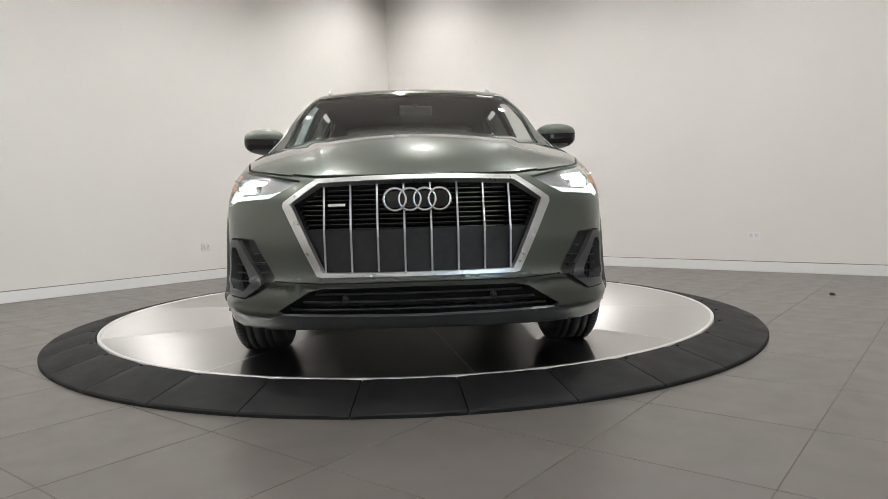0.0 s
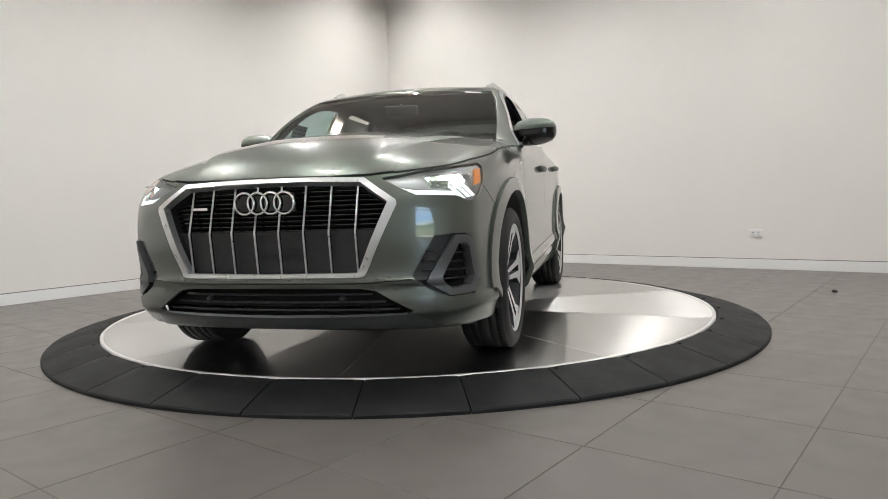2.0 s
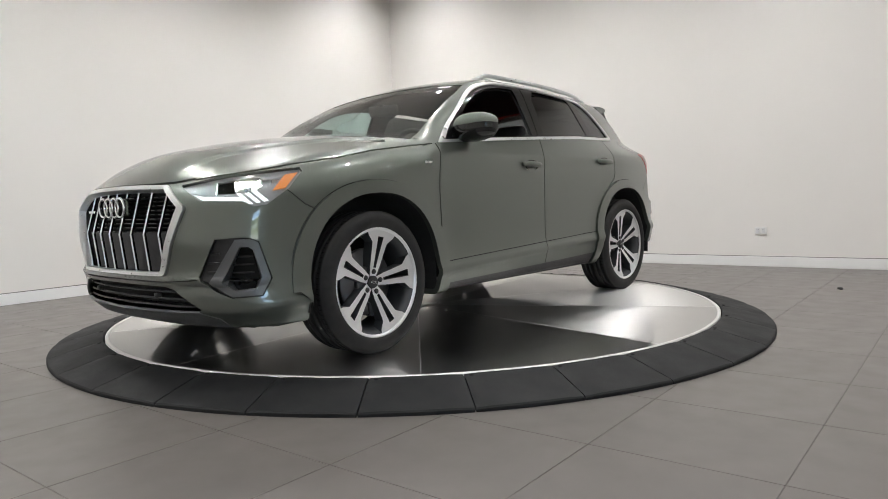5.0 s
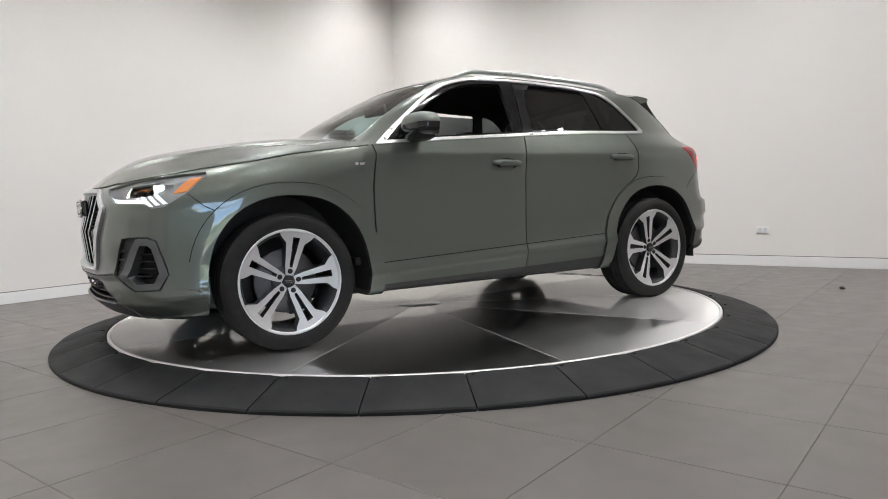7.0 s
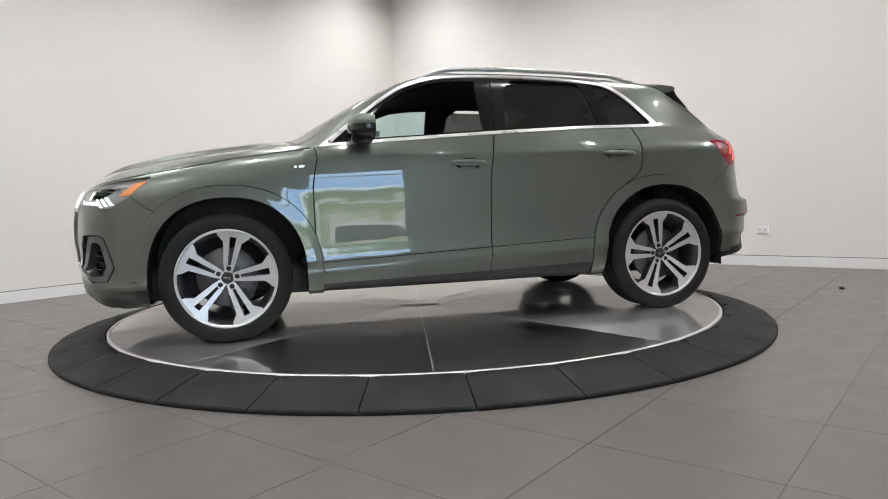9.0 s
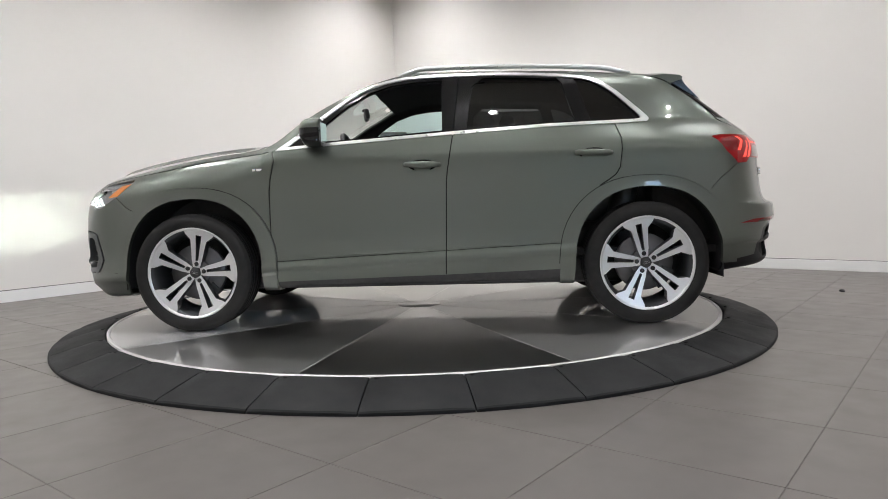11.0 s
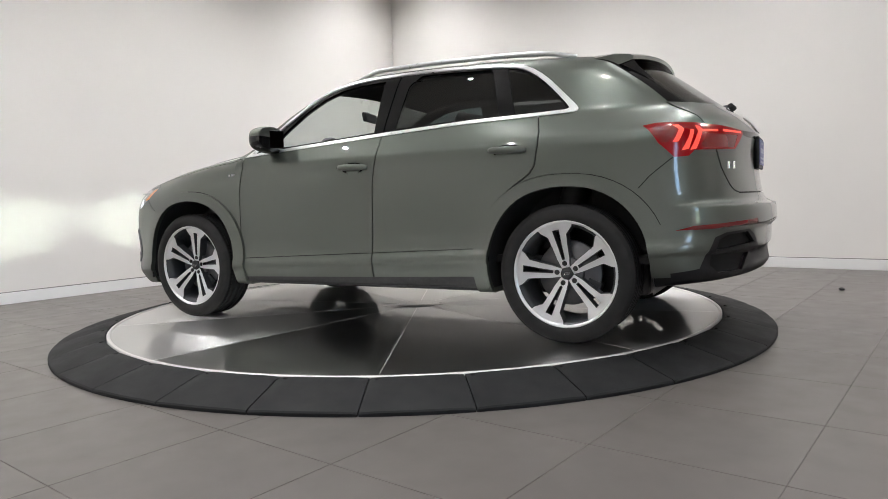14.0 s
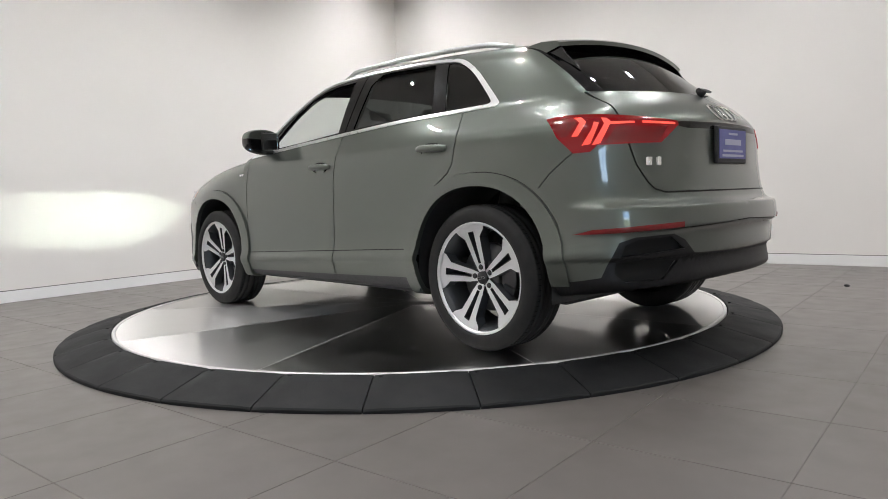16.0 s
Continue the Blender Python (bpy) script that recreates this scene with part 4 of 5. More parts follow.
def wheel(parent):
    """A left wheel at the origin, its face towards +y."""
    w = new("wheel")
    w.parent = parent
    bm = bmesh.new()
    prof = [(0.262, 0.098), (0.272, 0.112), (0.285, 0.119), (0.310, 0.122), (0.330, 0.117), (0.343, 0.108), (0.350, 0.098)]
    for a, b in ((0.098, 0.066), (0.058, 0.030), (0.022, -0.022), (-0.030, -0.058), (-0.066, -0.098)):
        prof += [(0.354, a - 0.002), (0.354, b + 0.002), (0.346, b), (0.346, b - 0.008)]
    prof = prof[:-2] + [(0.343, -0.108), (0.330, -0.117), (0.285, -0.119), (0.262, -0.105)]
    lathe(bm, prof, 96)
    part("tyre", bm, M_RUBBER, w)
    # cross cuts on the tread's shoulders
    tb = bmesh.new()
    for k in range(90):
        a = 2 * math.pi * k / 90
        for y0, y1, tw in ((0.070, 0.0965, 0.5), (-0.070, -0.0965, -0.5)):
            m = Matrix.Rotation(a, 4, "Y")
            box(tb, (-0.0022, min(y0, y1), 0.340), (0.0022, max(y0, y1), 0.3546), m=m)
    tagged(part("tread", tb, M_VOID, w), kind="stuff")
    rb = bmesh.new()
    lathe(rb, [(0.258, 0.104), (0.266, 0.112), (0.273, 0.113), (0.275, 0.108), (0.268, 0.098), (0.252, 0.092), (0.236, 0.05), (0.228, -0.02), (0.230, -0.10)], 72,
          [0, 0, 0, 0, 1, 1, 1, 1])
    part("rim", rb, (M_RIM, M_RIMDARK), w)

    def at(r, t, k):
        depth = 0.060 + 0.042 * r / 0.26
        return (t, depth - 0.060 * k, r)
    sp = bmesh.new()
    bar = [(0.072, 0.008), (0.072, 0.031), (0.130, 0.0385), (0.197, 0.0490), (0.228, 0.084), (0.228, 0.018), (0.197, 0.0160), (0.130, 0.0110)]
    for outline in ([(0.030, -0.021), (0.030, 0.021), (0.072, 0.030), (0.072, -0.030)], bar, [(r, -t) for r, t in bar[::-1]],
                    [(0.228, -0.084), (0.228, 0.084), (0.2535, 0.098), (0.262, 0.045), (0.2645, 0.0), (0.262, -0.045), (0.2535, -0.098)]):
        prism(sp, outline, at, 0, 1)
    first = part("spoke", sp, (M_RIM, M_RIMDARK), w)
    nb = bmesh.new()
    lathe(nb, [(0.0001, 0.004), (0.0115, 0.004), (0.0135, 0.0), (0.0135, -0.02)], 12)
    nut = part("wheel_nut", nb, M_BLACK, w)
    for k in range(5):
        m = Matrix.Rotation(2 * math.pi * k / 5, 4, "Y")
        if k:
            again(first, m, w)
        n = m @ pose(0, 0.0695, 0.053)
        if k:
            again(nut, n, w)
        else:
            nut.matrix_basis = n
    cb = bmesh.new()
    lathe(cb, [(0.0001, 0.079), (0.024, 0.079), (0.027, 0.076), (0.030, 0.0765), (0.031, 0.072), (0.031, 0.04)], 32)
    part("hub_cap", cb, M_BLACK, w)
    eb = bmesh.new()
    for i in range(4):
        ring = [(-0.0135 + 0.009 * i + 0.006 * math.cos(2 * math.pi * k / 16), 0.0798, 0.006 * math.sin(2 * math.pi * k / 16)) for k in range(16)]
        tube(eb, ring, 0.0011, 5, closed=True)
    part("hub_emblem", eb, M_CHROME, w)
    db = bmesh.new()
    lathe(db, [(0.06, 0.02), (0.165, 0.02), (0.168, 0.016), (0.168, -0.008), (0.06, -0.008)], 48)
    lathe(db, [(0.0001, 0.045), (0.075, 0.045), (0.080, 0.04), (0.080, 0.0)], 36)
    part("brake_disc", db, M_BRAKE, w)
    kb = bmesh.new()
    for k in range(5):
        a = radians(200 + 9 * k)
        box(kb, (-0.016, -0.03, 0.105), (0.016, 0.034, 0.178), 0.004, Matrix.Rotation(a, 4, "Y"))
    part("brake_caliper", kb, M_RIMDARK, w)
    return w


def mirror(car, side):
    """A door mirror: a rounded shell on a short foot, with its glass."""
    mb = bmesh.new()
    bmesh.ops.create_uvsphere(mb, u_segments=32, v_segments=20, radius=1.0)
    for v in mb.verts:
        c = v.co
        n = (abs(c.x) ** 2.6 + abs(c.y) ** 3.2 + abs(c.z) ** 2.8) ** (-1 / 2.8) if c.length > 0 else 1
        c *= n
        x, y, z = c.x, c.y, c.z
        v.co = (max(x, -0.45) * 0.086 - 0.012 * y, y * 0.128, z * (0.082 - 0.012 * y * (y > 0)) + 0.006 * y)
    for f in mb.faces:
        f.material_index = 1 if f.calc_center_median().z < 0.014 else 0
    shell = part("mirror", mb, (M_PAINT, M_GLOSS), car, smooth=50)
    shell.matrix_basis = pose(0.560, side * 0.935, 1.158, 0, 0, 0) @ Matrix.Diagonal((1, side, 1, 1))
    gb = bmesh.new()
    box(gb, (-0.044, -0.100, -0.058), (-0.0375, 0.100, 0.060), 0.004)
    part("mirror_glass", gb, M_MIRROR, shell).matrix_basis = pose(0.002, 0, 0, 0, 0, -4)
    lb = bmesh.new()
    prism(lb, [(-0.105, 0.0), (-0.02, -0.075), (0.045, -0.072), (0.05, -0.03), (-0.03, 0.03)], lambda a, b, k: (0.028 - 0.056 * k, a + 0.0, b))
    foot = part("mirror_foot", lb, M_BLACK, car)
    bmv = bmesh.new(); bmv.from_mesh(foot.data)
    bmesh.ops.bevel(bmv, geom=list(bmv.edges), offset=0.009, segments=2, affect="EDGES")
    bmv.to_mesh(foot.data); bmv.free()
    foot.matrix_basis = pose(0.560, side * 0.935, 1.158) @ Matrix.Diagonal((1, side, 1, 1))
    return shell


def door_handle(door, x, z, side):
    y = float(shoot(np.array([[x, 0.0, z]]), np.array([[0.0, 1.0, 0.0]]))[0, 1])
    hb = bmesh.new()
    pts, rad = [], []
    for k in range(13):
        a = -1 + 2 * k / 12
        pts.append((x + 0.105 * a, side * (y + 0.030 - 0.026 * abs(a) ** 3), z + 0.003 * a))
        rad.append(0.0145 * (1 - 0.35 * abs(a) ** 4))
    tube(hb, pts, rad, 12, 1.3)
    part("handle", hb, M_PAINT, door, "body-coloured pull handle")
    # shallow recess behind the handle; its gloss black paints the shade in it
    sb = bmesh.new()
    c = []
    for k in range(20):
        a = 2 * math.pi * k / 20
        c.append(Vector((x + 0.084 * math.cos(a), side * (y + 0.0025), z - 0.004 + 0.033 * math.sin(a))))
    ctr = sb.verts.new((x, side * (y - 0.002), z - 0.004))
    vs = [sb.verts.new(p) for p in c]
    for k in range(20):
        sb.faces.new((ctr, vs[k], vs[(k + 1) % 20]))
    part("handle_recess", sb, M_GLOSS, door)


def bent_bar(car, name, pts, r, mat, label="", flat=1.0):
    return part(name, tube(bmesh.new(), pts, r, 10, flat), mat, car, label)


def seat(car, x, y, back=0.56, rear=False):
    s = new("seat")
    s.parent = car
    s.matrix_basis = pose(x, y, 0.42)
    w = 0.25
    part("cushion", box(bmesh.new(), (-0.26, -w, 0.0), (0.26, w, 0.17), 0.05, segments=3), M_SEAT, s, smooth=40)
    tilt = pose(-0.24, 0, 0.10, 0, -16, 0)
    part("backrest", box(bmesh.new(), (-0.07, -w, 0.0), (0.07, w, back), 0.055, tilt, 3), M_SEAT, s, smooth=40)
    part("headrest", box(bmesh.new(), (-0.045, -0.13, back + 0.045), (0.05, 0.13, back + 0.225), 0.04, tilt, 3), M_SEAT, s, smooth=40)
    for dy in (-0.06, 0.06):
        part("headrest_post", box(bmesh.new(), (-0.006, dy - 0.006, back - 0.02), (0.006, dy + 0.006, back + 0.07), m=tilt), M_CHROME, s)
    return s


def price_sheet(pane):
    """A printed sheet stuck to the inside of the window; its print cannot be read."""
    def at(x, z, out):
        y = float(shoot(np.array([[x, 0.0, z]]), np.array([[0.0, 1.0, 0.0]]))[0, 1])
        return (x, -(y - 0.020 + out), z)

    def leaf(bm, x0, x1, z0, z1, out):
        n = 4
        for i in range(n):
            a, b = z0 + (z1 - z0) * i / n, z0 + (z1 - z0) * (i + 1) / n
            bm.faces.new([bm.verts.new(at(x, z, out)) for x, z in ((x0, a), (x1, a), (x1, b), (x0, b))])
        return bm
    sheet = part("price_sheet", leaf(bmesh.new(), 0.20, 0.42, 1.135, 1.315, 0.0), M_SHEET, pane, "white printed sheet on the window")
    pb = bmesh.new()
    for k in range(6):
        for j in range(3):
            leaf(pb, 0.212 + 0.068 * j, 0.212 + 0.068 * j + (0.058, 0.046, 0.052)[(j + k) % 3], 1.150 + 0.026 * k, 1.162 + 0.026 * k, -0.002)
    tagged(part("print", pb, M_SHEETINK, pane, "grey lines of print"), kind="stuff")


def build_car():
    s = cut_body()
    car = tagged(empty("car"), "grey-green metallic compact SUV with lights on, standing on the turntable", "car")
    s.mesh(("body",), M_PAINT, car, "body_shell", side=0)
    s.mesh(("cowl",), M_BLACK, car, "cowl", -0.003, side=0, label="black plastic cowl below the windscreen")
    s.mesh(("hood",), M_PAINT, car, "hood", side=0)
    s.mesh(("tailgate",), M_PAINT, car, "tailgate", side=0)
    s.mesh(("rear_bumper",), M_PAINT, car, "rear_bumper", side=0)
    s.mesh(("lower_rear",), M_SATIN, car, "rear_diffuser", side=0, label="black plastic lower bumper")
    s.mesh(("sill",), M_BLACK, car, "sill", -0.004, side=0, label="black plastic sill")
    s.mesh(("front_lip",), M_SLATE, car, "front_lip", 0.002, side=0, label="dark grey lower lip")
    tagged(s.mesh(("gap",), M_VOID, car, "joint_seal", -0.010, 0, 0), kind="stuff")
    ws = s.mesh(("windscreen",), M_GLASS, car, "windscreen", -0.002, 0.004, 0, "clear curved windscreen")
    rw = s.mesh(("rear_window",), M_TINT, car, "rear_window", -0.002, 0.004, 0, "dark tinted rear window")
    s.mesh(("sticker",), M_INK, ws, "windscreen_sticker", -0.001, 0, 1, "small white sticker")
    for pane in (ws, rw):
        pane.visible_shadow = False
    for side in (1, -1):
        s.mesh(("window_fin",), M_GLOSS, car, "window_fin", 0.003, 0.008, side, "gloss black fin beside the rear window")
    s.mesh(("tail_strip",), M_GLOSS, car, "tailgate_strip", 0.001, 0.006, 0, "gloss black strip between the lamps")
    surround = s.mesh(("grille_frame",), M_ALU, car, "grille_frame", 0.014, 0.034, 0, "matt aluminium octagonal grille frame")
    s.mesh(("grille_frame",), M_ALU, surround, "grille_frame_core", 0.0125, 0.0, 0)
    # added backing: keeps headlight glow from leaking past the frame's edge
    s.mesh(("grille_frame",), M_VOID, surround, "grille_frame_backing", -0.022, 0.055, 0, "added black backing behind the frame, against stray lamp light")
    # near-black sheets paint the shade inside the grille and the lower intake
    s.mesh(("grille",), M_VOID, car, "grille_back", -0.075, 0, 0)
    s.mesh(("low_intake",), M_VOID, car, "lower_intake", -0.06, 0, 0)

    for side in (1, -1):
        for key, mat, name, lift, label in (("front_door", M_PAINT, "front_door", 0.0, ""), ("rear_door", M_PAINT, "rear_door", 0.0, "")):
            d = s.mesh((key,), mat, car, name, lift, side=side)
            door_handle(d, *((-0.055, 0.957) if key == "front_door" else (-1.042, 0.996)), side)
        s.mesh(("window_trim",), M_TRIM, car, "window_trim", 0.004, 0.012, side, "chrome window surround")
        s.mesh(("window_frame",), M_GLOSS, car, "window_frame", -0.004, 0.012, side, "gloss black window pillars")
        for key in ("rear_pane", "quarter_pane"):
            g = s.mesh((key,), M_TINT, car, "side_window", -0.008, 0.004, side, "dark tinted side window")
            g.visible_shadow = False
        if side < 0:
            g = s.mesh(("open_window",), M_CYAN, car, "side_window", -0.010, 0.004, side, "clear greenish front side window", keep=lambda c: c[0] > -0.2)
            g.visible_shadow = False
            price_sheet(g)
        for cx, nm in ((1.325, "front"), (-1.345, "rear")):
            s.mesh(("arch_trim",), M_PAINT, car, "wheel_arch_moulding", 0.013, 0.03, side, keep=lambda c, cx=cx: (c[0] > 0) == (cx > 0))
        # headlight
        lens = s.mesh(("lamp", "amber", "day_light", "beam_opening"), M_LENS, car, "headlight", 0.001, 0.0, side, "lit LED headlight with a clear lens")
        lens.visible_shadow = False
        s.mesh(("lamp",), M_BOWL, lens, "headlight_bowl", -0.014, 0.010, side)
        s.mesh(("amber",), M_AMBER, lens, "marker_light", -0.006, 0.012, side, "amber side marker")
        s.mesh(("day_light",), M_WHITE, lens, "running_light", -0.008, 0.010, side, "white running light bars")
        headlight_core(lens, side)
        # side intake
        s.mesh(("side_intake",), M_BLACK, car, "side_intake", -0.018, 0.0, side, "black side intake")
        # a near-black sheet paints the shade inside the side intake
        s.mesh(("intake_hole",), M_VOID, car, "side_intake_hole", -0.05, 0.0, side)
        s.mesh(("intake_frame",), M_SLATE, car, "intake_frame", 0.006, 0.05, side, "grey intake surround")
        # tail lamp
        t = s.mesh(("tail_lamp",), M_RED, car, "tail_light", 0.003, 0.012, side, "red tail light, lit")
        s.mesh(("tail_dark",), M_REFLECT, t, "dark_segment", 0.002, 0.0, side)
        s.mesh(("tail_bar",), M_REDGLOW, t, "light_bar", 0.002, 0.0, side, "glowing bars")
        s.mesh(("reflector",), M_REFLECT, car, "reflector", 0.003, 0.008, side, "slim dark red reflector")
        for key in ("upper_vent", "lower_vent"):
            s.mesh((key,), M_VOID, car, "bumper_vent", -0.022, 0, side)
        mirror(car, side)
    # cabin lining, just inside the skin
    s.mesh(("body", "front_door", "rear_door", "window_frame", "window_trim", "tailgate", "gap"), M_LINING, car, "cabin_lining", -0.028, 0.0, 0,
           keep=lambda c: -1.95 < c[0] < 0.97 and c[2] > 0.5)
    nose(car, s)
    cabin(car)
    underside(car)
    w = None
    for x in (1.34, -1.34):
        for side in (1, -1):
            m = pose(x, side * 0.795, 0.354, 0, 0 if side > 0 else 0, 0 if side > 0 else 180)
            spin = Matrix.Rotation(radians({(1.34, 1): -11, (-1.34, 1): 12, (1.34, -1): 20, (-1.34, -1): 40}[(x, side)]), 4, "Y")
            if w is None:
                w = wheel(car)
                w.matrix_basis = m @ spin
            else:
                copy_thing(w, m @ spin)
    tail_things(car)
    return car


def headlight_core(lens, side):
    """A projector: a small bright source deep in a dark box whose lower lip and lid shape a flat beam."""
    c = Vector((1.920, side * 0.715, 0.832))
    m = Matrix.Translation(c) @ Matrix.Diagonal((1, side, 1, 1))
    hb = bmesh.new()
    box(hb, (-0.13, -0.115, 0.030), (0.0, 0.085, 0.036))
    box(hb, (-0.13, -0.115, -0.036), (-0.02, 0.085, -0.030))
    box(hb, (-0.13, -0.121, -0.036), (0.0, -0.115, 0.036))
    box(hb, (-0.13, 0.080, -0.030), (-0.06, 0.086, 0.030))
    box(hb, (-0.137, -0.121, -0.036), (-0.13, 0.086, 0.036))
    part("projector_box", hb, M_SILVERPAINT, lens).matrix_basis = m
    sb = bmesh.new()
    box(sb, (-0.122, -0.02, 0.024), (-0.120, 0.02, 0.028))
    part("light_source", sb, M_BEAM, lens).matrix_basis = m
    kb = bmesh.new()
    box(kb, (-0.056, 0.012, -0.026), (-0.046, 0.066, 0.010), 0.004)
    part("projector_lens", kb, M_BULB, lens).matrix_basis = m
    cb = bmesh.new()
    box(cb, (-0.062, -0.115, -0.030), (-0.057, 0.080, 0.010))
    box(cb, (-0.057, -0.012, -0.030), (-0.020, -0.006, 0.010))
    part("cut_off_shield", cb, M_SILVERPAINT, lens).matrix_basis = m


def nose(car, s):
    # upright bars and cross slats in the grille
    def at(y, z, back=0.0):
        n = float(shoot(np.array([[1.5, abs(y), z]]), np.array([[1.0, 0.0, 0.0]]))[0, 0])
        return (n - back, y, z)

    def limits(y):
        top = 0.838 if abs(y) < 0.40 else 0.838 - (abs(y) - 0.40) * 0.70
        low = 0.466 if abs(y) < 0.388 else 0.466 + (abs(y) - 0.388) * 2.1
        return low, top
    for k in range(8):
        y = -0.385 + 0.11 * k
        lo, hi = limits(y)
        # each bar is straight above and below a knee at the middle
        knee, ends = at(y, 0.640)[0] - 0.004, (at(y, lo)[0] - 0.012, at(y, hi)[0] - 0.016)
        bb = bmesh.new()
        rings = []
        for z in (lo, lo + 0.06, 0.610, 0.632, 0.640, 0.648, 0.670, hi - 0.06, hi):
            x = knee + (ends[z > 0.640] - knee) * abs(z - 0.640) / abs((lo, hi)[z > 0.640] - 0.640)
            rings.append([bb.verts.new((x + dx, y + dy, z)) for dx, dy in ((0, -0.003), (0, 0.003), (-0.004, 0.0042), (-0.014, 0.0042), (-0.014, -0.0042), (-0.004, -0.0042))])
        for p, q in zip(rings, rings[1:]):
            for i in range(6):
                bb.faces.new((p[i], p[(i + 1) % 6], q[(i + 1) % 6], q[i])).material_index = 1 if 2 <= i <= 4 else 0
        bb.faces.new(rings[0]); bb.faces.new(rings[-1][::-1])
        part("grille_bar", bb, (M_ALU, M_GLOSS), car)
    for k in range(9):
        z = 0.650 + 0.020 * k
        half = min(0.515, 0.392 + (z - 0.470) / 2.1, 0.405 + (0.833 - z) / 0.70)
        sb = bmesh.new()
        n = 12
        for i in range(n):
            y0, y1 = -half + 2 * half * i / n, -half + 2 * half * (i + 1) / n
            a, b = at(y0, z, 0.05), at(y1, z, 0.05)
            vs = [sb.verts.new(v) for v in ((a[0], y0, z), (b[0], y1, z), (b[0] - 0.03, y1, z + 0.010), (a[0] - 0.03, y0, z + 0.010),
                                            (a[0], y0, z - 0.004), (b[0], y1, z - 0.004))]
            sb.faces.new(vs[:4]); sb.faces.new((vs[0], vs[1], vs[5], vs[4]))
        part("grille_slat", sb, M_GLOSS, car)
    pb = bmesh.new()
    n = 16
    for i in range(n):
        row = []
        for y in (-0.5 + i / n, -0.5 + (i + 1) / n):
            col = []
            for z in (0.464, 0.645):
                lim = 0.394 + (z - 0.464) / 2.1
                yy = max(-lim, min(lim, y))
                col.append(pb.verts.new(at(yy, z, 0.040)))
            row.append(col)
        pb.faces.new((row[0][0], row[1][0], row[1][1], row[0][1]))
    part("grille_plate", pb, M_BLACK, car, "flat black panel behind the lower bars")
    # ring emblem
    for k in range(4):
        y0 = -0.0908 + 0.0605 * k
        eb = bmesh.new()
        rr = []
        for j in range(40):
            a = 2 * math.pi * j / 40
            o = []
            for q in range(6):
                b = 2 * math.pi * q / 6
                r = 0.0445 + 0.0062 * math.cos(b)
                o.append(eb.verts.new((2.218 + 0.006 * math.sin(b), y0 + r * math.cos(a), 0.765 + r * math.sin(a))))
            rr.append(o)
        for j in range(40):
            for q in range(6):
                eb.faces.new((rr[j][q], rr[j][(q + 1) % 6], rr[(j + 1) % 40][(q + 1) % 6], rr[(j + 1) % 40][q])).smooth = True
        part("emblem_ring", eb, M_CHROME, car)
    eb = bmesh.new()
    box(eb, (2.185, -0.135, 0.722), (2.211, 0.135, 0.808), 0.01)
    part("emblem_plate", eb, M_GLOSS, car)
    # small badge between the first bars, unreadable
    bb = bmesh.new()
    box(bb, (at(-0.33, 0.75, 0.02)[0], -0.365, 0.742), (at(-0.33, 0.75, 0.014)[0], -0.295, 0.754), 0.001)
    part("grille_badge", bb, M_CHROME, car)
    # lower intake slats and sensors
    for z in (0.312, 0.345, 0.378):
        half = 0.40 + (0.40 - z) * 1.6
        sb = bmesh.new()
        tube(sb, [at(-half + 2 * half * i / 16, z, 0.030) for i in range(17)], 0.006, 6, 0.8)
        part("intake_slat", sb, M_BLACK, car)
    for y in (-0.31, 0.31):
        nb = bmesh.new()
        lathe(nb, [(0.0001, 0.008), (0.012, 0.008), (0.014, 0.0), (0.014, -0.02)], 16)
        o = part("parking_sensor", nb, M_BLACK, car)
        o.matrix_basis = Matrix.Translation(at(y, 0.358, 0.022)) @ pose(0, 0, 0, 0, 0, -90)
    # slats in the side intakes
    for side in (1, -1):
        for k in range(4):
            z = 0.43 + 0.035 * k
            sb = bmesh.new()
            p = [at(side * y, z, 0.036) for y in (0.715, 0.735, 0.755, 0.775, 0.79)]
            tube(sb, p, 0.004, 5)
            part("intake_slat", sb, M_BLACK, car)
        for k in range(3):
            z = 0.47 + 0.04 * k
            sb = bmesh.new()
            p = [at(side * y, z, 0.012) for y in (0.635, 0.655, 0.675, 0.695)]
            tube(sb, p, 0.005, 5)
            part("intake_slat", sb, M_BLACK, car)
    # side badge and rails
    for side in (1, -1):
        bb = bmesh.new()
        y = float(shoot(np.array([[0.92, 0.0, 0.955]]), np.array([[0.0, 1.0, 0.0]]))[0, 1])
        for x0, x1 in ((0.935, 0.952), (0.885, 0.927)):
            box(bb, (x0, side * (y - 0.002), 0.948), (x1, side * (y + 0.003), 0.962), 0.001)
        part("fender_badge", bb, M_CHROME, car)
        pts, rad = [], []
        for k in range(25):
            t = k / 24
            x = 0.10 - 1.42 * t
            y = 0.580 - 0.02 * abs(2 * t - 1) + 0.012 * math.sin(t * math.pi)
            base = float(shoot(np.array([[x, y, 1.0]]), np.array([[0.0, 0.0, 1.0]]))[0, 2])
            lift = 0.029 * min(1, math.sin(math.pi * min(max(t, 0.0), 1.0)) * 3.2)
            pts.append((x, side * y, base + lift - 0.002))
            rad.append(0.013)
        part("roof_rail", tube(bmesh.new(), pts, rad, 12, 1.1), M_ALU, car, "bright aluminium roof rail")


